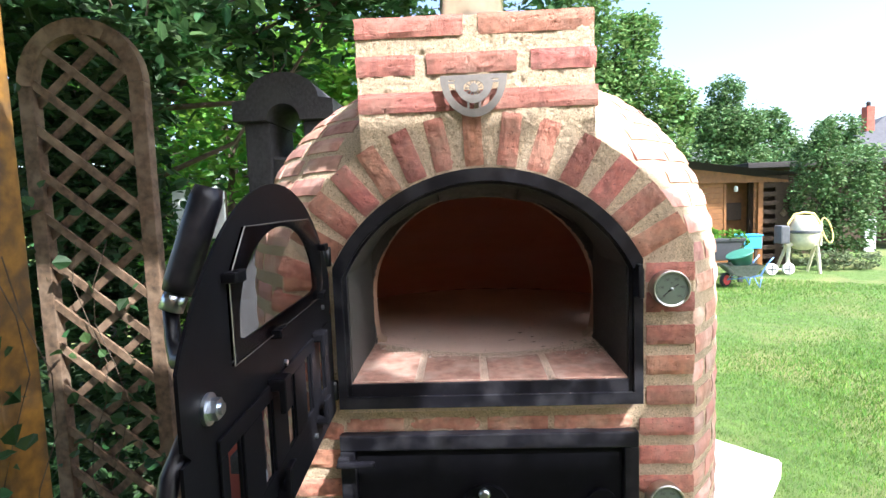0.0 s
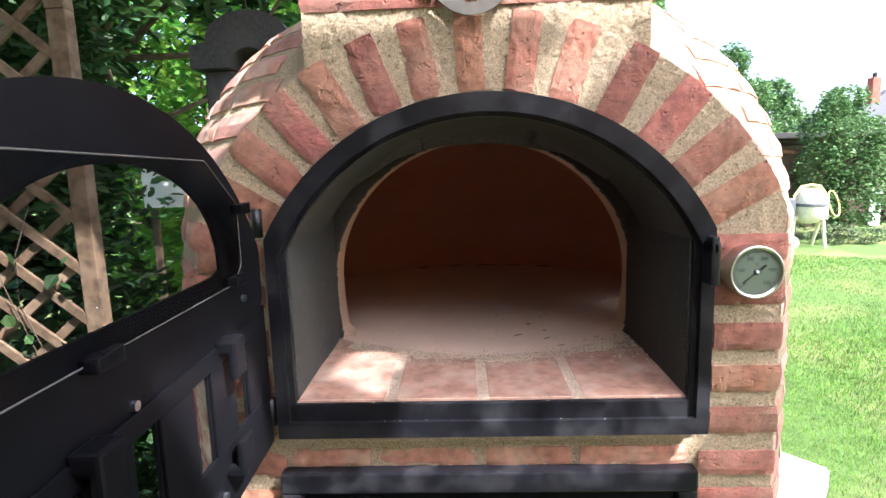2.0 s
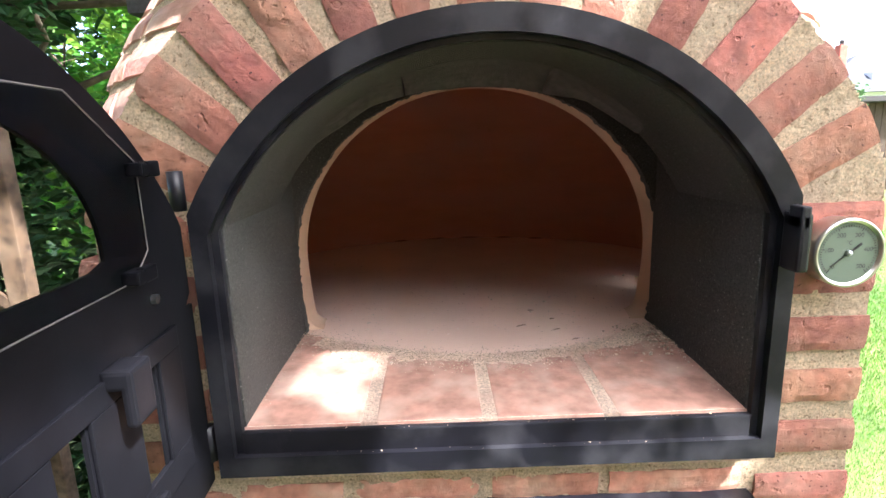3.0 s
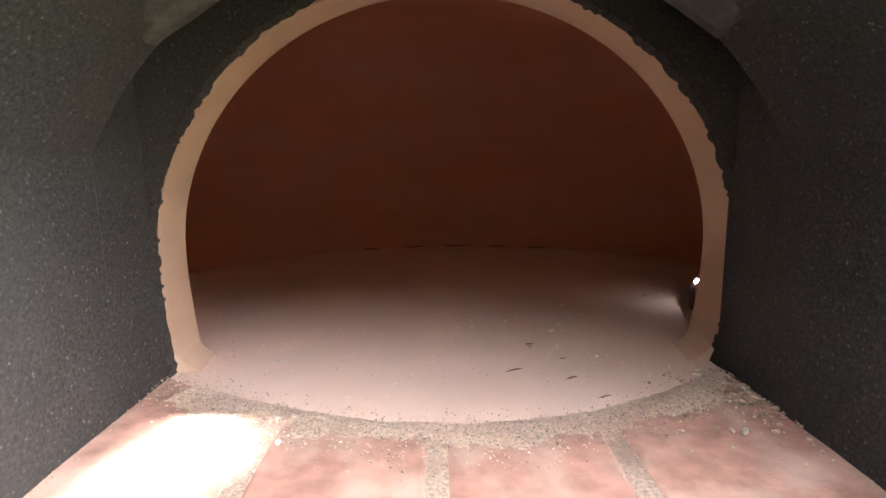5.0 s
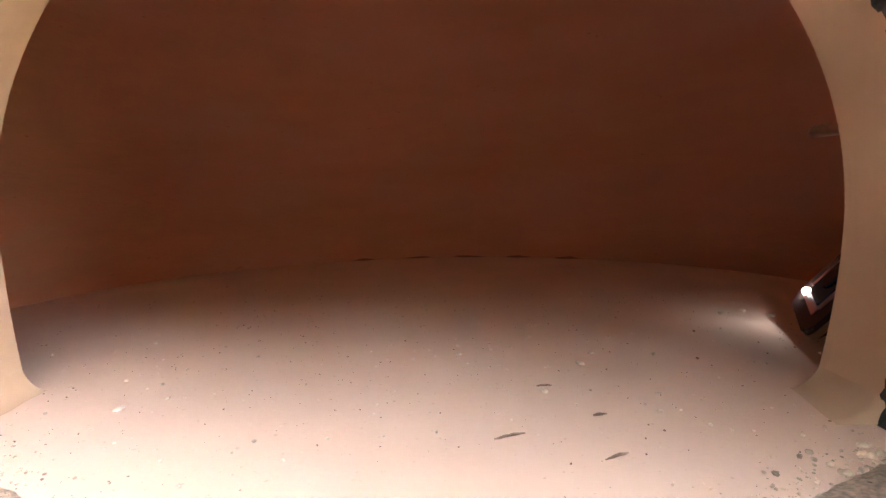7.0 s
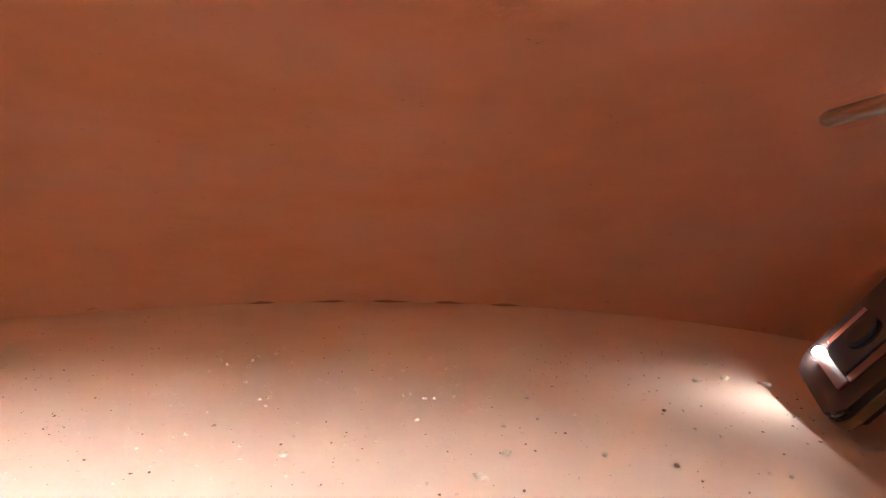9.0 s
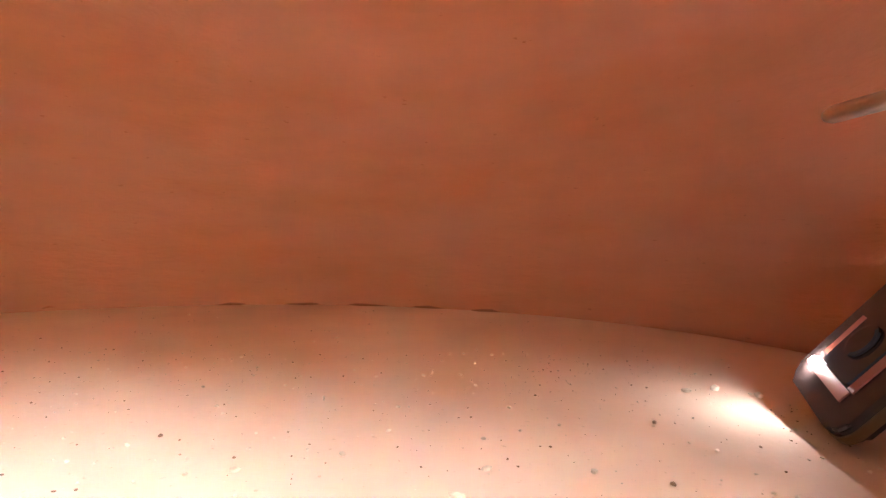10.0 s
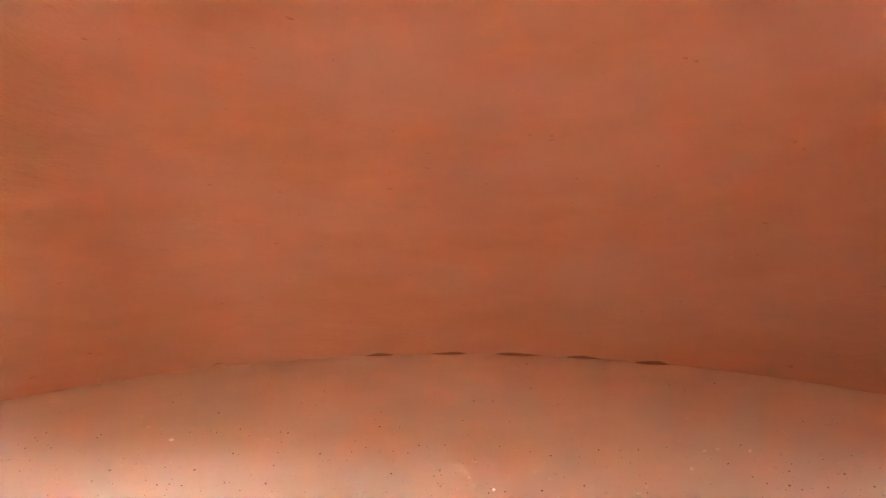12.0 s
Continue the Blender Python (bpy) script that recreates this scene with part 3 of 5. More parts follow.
# clay drawn out in a soft curve where the rim meets the floor
for sx in (-1, 1):
    bm = bmesh.new()
    rows = []
    for k in range(9):
        y = 0.2504 + 0.0494 * k / 8
        size = 0.015 + 0.004 * noise.noise(Vector((y * 40, sx, 2.0))) + 0.006 * (1 - k / 8)
        row = []
        for b in np.linspace(0, math.pi / 2, 8):
            z = H + 0.0006 + 0.020 * (1 - math.sin(b))
            rim_x = 0.255 - (0.012 if sx > 0 else 0.007) * min(1, (1.25 - z) / 0.1) ** 1.8
            row.append(bm.verts.new((0.0045 + sx * (rim_x - size * (1 - math.cos(b))), y, z)))
        rows.append(row)
    for p, q in zip(rows, rows[1:]):
        for k in range(7):
            bm.faces.new((p[k], p[k + 1], q[k + 1], q[k]))
    bm.faces.new(rows[0] + [bm.verts.new((0.0045 + sx * 0.256, 0.2504, H + 0.0006))])
    part("rim_foot", bm, M_LIP, oven, "clay rim drawn out to the floor", smooth=True)
part("mouth_coat", prism(radial(arch(0.258, 1.06, 0.350), 420, (0, 1.28)), 0.236, 0.2525, radial(mouth(-0.004, 0.0065, 400), 420, (0, 1.28))), M_CEMENT, oven, "ragged dark coat round the mouth")
part("vestibule", prism(arch(0.2625, 1.12, 0.292, 70), -0.001, 0.172, arch(0.247, 1.140, 0.2765, 70)), M_CEMENT, oven, "dark grey coated tunnel")
part("flue_throat", prism(arch(0.268, 1.12, 0.365, 50), 0.1725, 0.240, arch(0.247, 1.140, 0.342, 50)), M_CEMENT, oven, "dark throat under the flue")

# cast lintel blocks hanging under the vestibule's crown, before the flue throat
EDGE = [(-0.205, 1.406), (-0.180, 1.424), (-0.127, 1.456), (-0.085, 1.468), (-0.045, 1.473), (0.0, 1.475), (0.045, 1.472), (0.080, 1.465), (0.130, 1.455), (0.178, 1.424), (0.205, 1.405)]


def lintel_edge(x):
    return float(np.interp(x, [p[0] for p in EDGE], [p[1] for p in EDGE])) + 0.0012 * noise.noise(Vector((x * 40, 0, 5)))


for x0, x1 in ((-0.192, -0.0870), (-0.0850, 0.0745), (0.0765, 0.190)):
    bm = bmesh.new()
    rows = []
    for x in np.linspace(x0, x1, 14):
        low = lintel_edge(x)
        top = ZC + math.sqrt(0.280 ** 2 - x * x)
        mid = low + (top - low) * 0.45
        rows.append([bm.verts.new(v) for v in ((x * 1.01, 0.075, top), (x, 0.120, low + (top - low) * 0.72), (x, 0.140, mid), (x, 0.151, low + 0.004), (x, 0.154, low), (x, 0.168, low), (x, 0.171, low + 0.003), (x * 1.01, 0.1715, top))])
    for p, q in zip(rows, rows[1:]):
        for j in range(7):
            bm.faces.new((p[j], p[j + 1], q[j + 1], q[j]))
    bm.faces.new(rows[0])
    bm.faces.new(rows[-1][::-1])
    part("lintel_block", bm, M_LINTEL, oven, "dark cast lintel block under the flue", smooth=True)

# hearth floor
def plate_rim(a, grow=1.0):
    """The rim of the baking floor at an angle: round behind, a tighter bow in front."""
    if math.sin(a) > 0:
        return 0.49 * math.cos(a), 0.52 + 0.44 * math.sin(a)
    half = 0.335 + 0.155 * (1 + math.sin(a))
    return 0.015 * math.sin(a) ** 2 + half * grow * math.cos(a), 0.52 + 0.380 * grow * math.sin(a)


bm = bmesh.new()
ring = [plate_rim(k * math.tau / 96) for k in range(96)]
top = [bm.verts.new((x, y, H)) for x, y in ring]
low = [bm.verts.new((x, y, H - 0.03)) for x, y in ring]
bm.faces.new(top)
bm.faces.new(low[::-1])
for k in range(96):
    bm.faces.new((low[k], low[(k + 1) % 96], top[(k + 1) % 96], top[k]))
part("hearth_plate", bm, M_HEARTH, oven, "dusty pale terracotta baking floor")
part("hearth_bed", box(-0.52, 0.52, 0.258, 0.99, H - 0.06, H - 0.004), M_HEARTH, oven)
def fall(bm):
    """The tunnel floor falls a little towards the door."""
    bmesh.ops.bisect_plane(bm, geom=bm.verts[:] + bm.edges[:] + bm.faces[:], plane_co=(0, 0.100, 0), plane_no=(0, 1, 0))
    for v in bm.verts:
        v.co.z += 0.04 * min(0.0, v.co.y - 0.100)
    return bm


part("vestibule_bed", fall(box(-0.258, 0.258, -0.001, 0.34, H - 0.06, H - 0.0016)), M_DUST, oven, "dusty mortar bed")
joints = [-0.258, -0.127, -0.007, 0.114, 0.258]
for a, b in zip(joints, joints[1:]):
    bm = box(a + 0.0065, b - 0.0065, -0.0015, 0.25, H - 0.04, H - 0.001, 0.003)
    part("hearth_brick", fall(bm), M_FLOORBRICK, oven, "dusty red hearth brick")
# loose mortar along the rim of the baking floor
bm = bmesh.new()
strip = []
for k in range(240):
    a = math.pi + math.pi * (0.295 + 0.41 * k / 239)
    row = []
    for j, off in enumerate((-0.006, 0.004, 0.012, 0.022, 0.034)):
        rr = 1 + off * (0.75 + 0.55 * noise.noise(Vector((a * 9, 0.3, j * 0.2))) + 0.35 * noise.noise(Vector((a * 33, 2.3, j * 0.2)))) / 0.39
        x, y = plate_rim(a, rr)
        hgt = (0.0, 0.0016, 0.002, 0.0012, -0.002)[j] * (0.6 + 0.9 * abs(noise.noise(Vector((x * 60, y * 60, 0))))) + (0.0012 if x > 0.17 and 0 < j < 4 else 0)
        row.append(bm.verts.new((x, y, H + 0.0005 + hgt)))
    strip.append(row)
for a, b in zip(strip, strip[1:]):
    for j in range(4):
        bm.faces.new((a[j], a[j + 1], b[j + 1], b[j]))
part("mortar_rim", bm, M_DUST, oven, "crumbling mortar bead along the floor rim")
# flat brown faces painted as the shade in gaps where the vault meets the floor at the back
for x, w in ((-0.160, 0.028), (-0.058, 0.026), (0.043, 0.032), (0.137, 0.030), (0.223, 0.034)):
    yb = 0.52 + 0.432 * math.sqrt(1 - (x / 0.487) ** 2) - 0.004
    bm = bmesh.new()
    vs = [bm.verts.new((x + w * math.cos(a), yb + 0.003 * math.sin(a) - 0.06 * (w * math.cos(a)) * x, H + 0.0018 + 0.0019 * math.sin(a))) for a in np.linspace(0, math.tau, 14, endpoint=False)]
    bm.faces.new(vs)
    part("gap_shade", bm, M_GAP, oven, "flat brown face painted as the shade in a gap under the vault")

# chimney stack
part("stack", box(-0.217, 0.202, 0.0205, 0.33, 1.57, 1.792, 0.004), M_MORTAR, oven, "pale mortar chimney stack")
flue = thing("stove_pipe", "shiny stainless steel flue pipe on the oven's stack", "pipe", at=(-0.006, 0.17, 1.786))
part("pipe", lathe([(0.064, 0), (0.064, 0.9), (0.060, 0.9), (0.060, 0.01)], 32), M_STAINLESS, flue, smooth=True)
part("collar", lathe([(0.064, 0), (0.078, 0.001), (0.078, 0.016), (0.064, 0.020)], 32), M_STAINLESS, flue, smooth=True)
part("cap", lathe([(0.01, 1.02), (0.10, 0.97), (0.10, 0.96), (0.01, 0.985)], 24), M_STAINLESS, flue, smooth=True)

# steel frame round the opening
frame_thing = part("door_frame", prism(arch(0.2715, 1.0985, 0.3045), -0.016, 0.030, arch(0.2560, 1.1195, 0.2820)), M_STEEL, oven, "black enamelled steel arched door frame")
part("rebate", prism(arch(0.2590, 1.115, 0.2855), -0.008, 0.034, arch(0.2490, 1.127, 0.2770)), M_STEEL, frame_thing)
part("sill", box(-0.2495, 0.2495, -0.0095, -0.002, 1.118, 1.142, 0.002), M_STEEL, frame_thing)
bm = box(0.2555, 0.266, -0.040, -0.015, 1.292, 1.344, 0.003)
add_box(bm, 0.2555, 0.264, -0.040, -0.022, 1.330, 1.350, 0.002)
part("latch_keeper", bm, M_STEEL, frame_thing, "small steel catch")
for z in (1.115, 1.36):
    part("hinge_knuckle", tube([(-0.281, -0.008, z), (-0.281, -0.008, z + 0.035)], 0.007, 10), M_STEEL, frame_thing, smooth=True)

# ---------------------------------------------------------------- the open door
hinge, free = Vector((-0.280, -0.008)), Vector((-0.248, -0.564))
ang = math.atan2(free.y - hinge.y, free.x - hinge.x)
DM = Matrix.Translation((hinge.x, hinge.y, 0)) @ Matrix.Rotation(ang, 4, "Z")
DW = 0.277


def shift(poly):
    return [(x + DW, z) for x, z in poly]


def dpart(name, bm, mat, label="", smooth=False, parent=None):
    """Door parts: x runs from the hinge to the free edge, +y is the side seen from within."""
    bmesh.ops.transform(bm, matrix=DM, verts=bm.verts[:])
    return part(name, bm, mat, parent or oven, label, smooth)


outer = arch(0.273, 1.094, 0.326, 30, 1.170)
win_arc = [(0.152 * math.cos(a), 1.340 + 0.104 * math.sin(a) ** 0.85) for a in np.linspace(0.0, math.pi, 30)]
hole_pts = win_arc + [(-0.152 + 0.304 * k / 16, 1.338) for k in range(1, 16)]
# plate above the vents, with the window; plate below with five vents
upper = [(x, max(z, 1.275)) for x, z in outer]
door = dpart("oven_door", prism(radial(shift(upper), 120, (DW, 1.375)), -0.003, 0.0, radial(shift(hole_pts), 120, (DW, 1.375))), M_DOORSTEEL, "black steel arched oven door swung wide open")
vents = [0.102, 0.192, 0.284, 0.374, 0.464]
bm = bmesh.new()
add_box(bm, 0.002, 0.552, -0.003, 0, 1.094, 1.165)
add_box(bm, 0.002, 0.552, -0.003, 0, 1.258, 1.2752)
cuts = [0.002] + [v for c in vents for v in (c - 0.019, c + 0.019)] + [0.552]
for a, b in zip(cuts[0::2], cuts[1::2]):
    add_box(bm, a, b, -0.003, 0, 1.1648, 1.2582)
dpart("vent_plate", bm, M_DOORSTEEL, parent=door)
for z0, z1 in ((1.142, 1.1676), (1.2524, 1.270)):
    dpart("slide_rail", box(0.045, 0.495, 0.0005, 0.0035, z0, z1, 0.0008), M_DOORSTEEL, parent=door)
cuts = [0.045] + [v + d for v in vents for d in (-0.021, 0.016)] + [0.495]
for a, b in zip(cuts[0::2], cuts[1::2]):
    dpart("air_slide", box(a, b, 0.0005, 0.0035, 1.1678, 1.2522, 0.0008), M_DOORSTEEL, "black sliding air shutter", parent=door)
for u in (0.138, 0.345):
    bm = box(u - 0.014, u + 0.014, 0.0, 0.020, 1.262, 1.276, 0.003)
    add_box(bm, u - 0.014, u + 0.014, 0.012, 0.020, 1.236, 1.268, 0.003)
    dpart("slide_clip", bm, M_DOORSTEEL, parent=door)
    bm = box(u - 0.014, u + 0.014, 0.0, 0.020, 1.134, 1.146, 0.003)
    add_box(bm, u - 0.014, u + 0.014, 0.012, 0.020, 1.140, 1.172, 0.003)
    dpart("slide_clip", bm, M_DOORSTEEL, parent=door)
for u, z in ((0.16, 1.12), (0.30, 1.118), (0.29, 1.275), (0.07, 1.3)):
    dpart("rivet", tube([Vector((u, -0.001, z)), Vector((u, 0.004, z))], 0.004, 8), M_ZINC, parent=door)
pane = [(0.075, 1.405), (0.145, 1.449), (0.405, 1.449), (0.452, 1.402), (0.452, 1.322), (0.100, 1.322), (0.075, 1.34)]
glass = dpart("glass_pane", prism(pane, 0.001, 0.005), M_GLASS, "clear heatproof window glass", parent=door)
glass.visible_shadow = False
bm = bmesh.new()
for k in range(len(pane)):
    a, b = pane[k], pane[(k + 1) % len(pane)]
    add_tube(bm, [(a[0], 0.004, a[1]), (b[0], 0.004, b[1])], 0.0007, 5)
dpart("glass_edge", bm, M_PLATE, "bright ground glass edge", parent=door)
for u, z in ((0.076, 1.40), (0.452, 1.405), (0.33, 1.322), (0.102, 1.326)):
    dpart("pane_clip", add_box(box(u - 0.010, u + 0.010, 0.0, 0.014, z - 0.005, z + 0.005, 0.002), u - 0.018, u + 0.002, 0.007, 0.014, z - 0.006, z + 0.006, 0.002), M_DOORSTEEL, parent=door)
bolt = dpart("bolt", tube([(0.506, 0.0, 1.303), (0.506, 0.0135, 1.303)], 0.0050, 12), M_ZINC, "zinc bolt with washer and nut", smooth=False, parent=door)
dpart("washer", tube([(0.506, 0.0, 1.303), (0.506, 0.003, 1.303)], 0.0135, 24), M_ZINC, parent=door)
dpart("nut", tube([(0.506, 0.003, 1.303), (0.506, 0.0105, 1.303)], 0.0095, 6), M_ZINC, parent=door)
part("grip", tube([(-0.331, -0.405, 1.383), (-0.327, -0.402, 1.396), (-0.302, -0.387, 1.478), (-0.299, -0.385, 1.490)], [0.0145, 0.0165, 0.0165, 0.014], 16), M_STEEL, door, "black tubular grip", smooth=True)
part("grip_collar", tube([(-0.337, -0.408, 1.366), (-0.331, -0.405, 1.384)], [0.012, 0.012], 16), M_ZINC, door, "zinc collar", smooth=True)
part("handle_arm", tube([(-0.262, -0.47, 1.335), (-0.315, -0.44, 1.322), (-0.336, -0.41, 1.335), (-0.337, -0.408, 1.368)], [0.010, 0.009, 0.008, 0.008], 10), M_STEEL, door, smooth=True)
dpart("latch_lever", tube([(0.520, -0.010, 1.288), (0.545, -0.014, 1.265), (0.556, -0.016, 1.235), (0.556, -0.015, 1.212)], [0.008, 0.008, 0.007, 0.005], 10), M_STEEL, "black curved latch lever", True, door)

# ---------------------------------------------------------------- the lower fire door, closed
ash = part("fire_door", box(-0.250, 0.240, 0.004, 0.016, 0.63, 1.0105, 0.002), M_DOORSTEEL, oven, "black steel lower fire door, shut")
bm = bmesh.new()
add_box(bm, -0.279, 0.268, -0.004, 0.030, 1.013, 1.042, 0.003)
add_box(bm, -0.279, -0.252, -0.004, 0.030, 0.62, 1.0125, 0.003)
add_box(bm, 0.242, 0.268, -0.004, 0.030, 0.62, 1.0125, 0.003)
part("frame", bm, M_STEEL, ash)
part("lever", add_box(box(-0.282, -0.212, -0.026, -0.012, 0.990, 1.000, 0.004), -0.282, -0.262, -0.018, 0.0, 0.986, 1.004, 0.004), M_STEEL, ash, "black latch lever")
part("air_disc", tube([(-0.012, 0.004, 0.90), (-0.012, -0.006, 0.90)], 0.045, 32), M_DOORSTEEL, ash, "round air regulator", smooth=False)
part("knob", lathe([(0.004, -0.02), (0.009, -0.020), (0.011, -0.013), (0.006, -0.006), (0.006, 0.004)], 16, True), M_ZINC, ash, "shiny knob", smooth=True).location = (-0.014, -0.004, 0.935)
part("round_boss", tube([(0.20, 0.004, 0.905), (0.20, -0.004, 0.905)], 0.028, 24), M_DOORSTEEL, ash)


# ---------------------------------------------------------------- thermometers and badge
def thermometer(x, z, turn, label):
    t = thing("oven_thermometer", label, "thermometer", "oven thermometers", at=(x, 0.020, z))
    t.scale = (0.94, 1.0, 0.94)
    part("case", lathe([(0.026, 0.012), (0.032, 0.0), (0.0335, -0.010), (0.0345, -0.030), (0.0340, -0.034), (0.0312, -0.0335), (0.0300, -0.030)], 40, True), M_STAINLESS, t, "polished steel case", smooth=True)
    part("dial", lathe([(0.0300, -0.0295), (0.0300, -0.031)], 40, True), M_DIAL, t, "pale greenish dial")
    face = Matrix.Translation((0, -0.0313, 0)) @ Matrix.Rotation(math.pi / 2, 4, "X")
    bm = bmesh.new()
    for k in range(51):
        a = radians(225 - 270 * k / 50)
        big_tick = k % 10 == 0
        add_box(bm, 0.0240 if big_tick else 0.0258, 0.0278, -0.0004, 0.0004, 0, 0.0002, 0, Matrix.Rotation(a, 4, "Z"))
    bmesh.ops.transform(bm, matrix=face, verts=bm.verts[:])
    part("scale", bm, M_INK, t)
    for k, s in enumerate(("0", "100", "200", "300", "400", "500")):
        a = radians(225 - 54 * k)
        words(s, 0.0062, M_INK, t, face @ Matrix.Translation((0.0195 * math.cos(a), 0.0195 * math.sin(a), 0.0002)))
    words("°C", 0.0055, M_INK, t, face @ Matrix.Translation((0, 0.010, 0.0002)), "unit")
    bm = box(-0.022, 0.013, -0.0007, 0.0007, 0.0006, 0.0010)
    add_box(bm, 0.006, 0.015, -0.0012, 0.0012, 0.0006, 0.0010)
    bmesh.ops.transform(bm, matrix=face @ Matrix.Rotation(turn, 4, "Z"), verts=bm.verts[:])
    part("needle", bm, M_INK, t)
    part("hub", lathe([(0.0005, -0.0345), (0.0025, -0.034), (0.003, -0.0312)], 12, True), M_ZINC, t, smooth=True)
    return t


th = thermometer(0.322, 1.302, radians(38), "round chrome oven thermometer beside the open door")
part("probe", tube([(0.0, 0.01, 0), (-0.016, 0.386, 0.008), (-0.017, 0.390, 0.008)], [0.0048, 0.0048, 0.003], 12), M_STAINLESS, th, "steel probe reaching into the chamber", smooth=True)
thermometer(0.315, 0.912, radians(30), "round chrome thermometer beside the lower fire door")

badge = thing("maker_badge", "brushed metal half-round badge with cut-out sun", "badge", at=(-0.011, 0.012, 1.684))
half = [(0.058 * math.cos(a), 0.072 * math.sin(a)) for a in np.linspace(math.pi, math.tau, 33)]
inner_half = [(0.044 * math.cos(a), -0.008 + 0.050 * math.sin(a)) for a in np.linspace(math.pi, math.tau, 33)]
bm = prism(half, -0.012, -0.009, inner_half)
part("rim", bm, M_PLATE, badge)
bm = bmesh.new()
mid = [(0.034 * math.cos(a), -0.008 + 0.040 * math.sin(a)) for a in np.linspace(math.pi, math.tau, 25)]
hole2 = [(0.0175 * math.cos(a), -0.022 + 0.0125 * math.sin(a)) for a in np.linspace(math.pi, math.pi * 3, 25)]
add_prism(bm, radial(mid, 72, (0, -0.022)), -0.012, -0.009, radial(hole2, 72, (0, -0.022)))
for sx in (-1, 1):
    add_box(bm, sx * 0.048 - 0.002, sx * 0.030 + 0.002, -0.0118, -0.009, -0.014, -0.010) if sx < 0 else add_box(bm, 0.028, 0.050, -0.0118, -0.009, -0.014, -0.010)
    add_box(bm, sx * 0.010 - 0.002, sx * 0.010 + 0.002, -0.0118, -0.009, -0.060, -0.044)
part("emblem", bm, M_PLATE, badge)
bm = bmesh.new()
for k in range(12):
    add_box(bm, 0.0060, 0.0150, -0.0008, 0.0008, -0.0008, 0.0008, 0, Matrix.Translation((0, -0.0105, -0.022)) @ Matrix.Rotation(k * math.tau / 12, 4, "Y"))
part("sun_rays", bm, M_PLATE, badge)
part("sun_disc", lathe([(0.0001, -0.0118), (0.0075, -0.0118), (0.0075, -0.0095), (0.0001, -0.0095)], 20, True), M_PLATE, badge).location = (0, 0, -0.022)
for sx in (-0.046, 0.046):
    part("peg", tube([(sx, -0.010, -0.02), (sx, 0.012, -0.02)], 0.003, 8), M_ZINC, badge)

# ---------------------------------------------------------------- things in the chamber
A, e1 = Vector((0.322, 0.452, 1.171)), Vector((-0.022, -0.066, -0.018)).normalized()
e2 = Vector((0.030, -0.023, 0.0485))
e2 = (e2 - e1 * e2.dot(e1)).normalized()
nn = e1.cross(e2).normalized()
if nn.x > 0:
    nn = -nn
tilt = Matrix.Rotation(radians(7), 3, e2)
if (tilt @ nn).y < nn.y:
    tilt = tilt.transposed()
e1, nn = tilt @ e1, tilt @ nn
PM = Matrix((e1, e2, nn)).transposed().to_4x4()
PM.translation = A
phone = thing("smartphone", "dark smartphone with its flash lit, leaning in the chamber", "smartphone")
SWAP = Matrix(((1, 0, 0, 0), (0, 0, 1, 0), (0, 1, 0, 0), (0, 0, 0, 1)))


def rounded(x0, x1, z0, z1, r, n=7):
    """A rectangle with round corners."""
    out = []
    for cx, cz, a0 in ((x1 - r, z1 - r, 0), (x0 + r, z1 - r, 90), (x0 + r, z0 + r, 180), (x1 - r, z0 + r, 270)):
        out += [(cx + r * math.cos(radians(a0 + 90 * k / n)), cz + r * math.sin(radians(a0 + 90 * k / n))) for k in range(n + 1)]
    return out


bm = prism(rounded(0.0, 0.075, 0.0, 0.082, 0.010), -0.011, 0.0)
bmesh.ops.bevel(bm, geom=[e for e in bm.edges if abs(e.verts[0].co.y - e.verts[1].co.y) < 1e-6], offset=0.0022, segments=3, affect="EDGES")
bmesh.ops.transform(bm, matrix=PM @ SWAP, verts=bm.verts[:])
part("body", bm, M_PHONE, phone, smooth=False)
bm = prism(rounded(-0.0010, 0.0760, -0.0010, 0.0830, 0.011), -0.0085, -0.0040)
bmesh.ops.transform(bm, matrix=PM @ SWAP, verts=bm.verts[:])
part("rim", bm, M_PHONERIM, phone, "dull brass metal rim")
bm = prism(rounded(0.0185, 0.0535, 0.0200, 0.062, 0.004), 0.0003, 0.0018)
bmesh.ops.transform(bm, matrix=PM @ SWAP, verts=bm.verts[:])
part("camera_window", bm, M_LENS, phone, "dark glass camera window")
bm = lathe([(0.010, 0.0022), (0.010, 0.0034), (0.008, 0.0036)], 20)
bmesh.ops.transform(bm, matrix=PM @ Matrix.Translation((0.034, 0.040, 0)), verts=bm.verts[:])
part("lens", bm, M_LENS, phone, smooth=False)
# three thin pink bars on the back, around the camera window
for k, (a, b, c, d) in enumerate(((0.020, 0.058, 0.0125, 0.0190), (0.0545, 0.0605, 0.0195, 0.062), (0.0115, 0.0175, 0.0235, 0.050))):
    bm = box(a, b, c, d, 0.0002, 0.0010)
    bmesh.ops.transform(bm, matrix=PM, verts=bm.verts[:])
    part("back_stripe", bm, M_PINK, phone, "pink stripe on the phone's back")
bm = lathe([(0.0001, 0.0030), (0.0022, 0.0026), (0.0034, 0.0004)], 16)
bmesh.ops.transform(bm, matrix=PM @ Matrix.Translation((0.013, 0.016, 0)), verts=bm.verts[:])
part("flash", bm, M_FLASH, phone, "glowing white flash")



_t = bmesh.new()
bmesh.ops.create_icosphere(_t, subdivisions=1, radius=1.0)
ICO_V, ICO_F = [v.co.copy() for v in _t.verts], [[v.index for v in f.verts] for f in _t.faces]
_t.free()


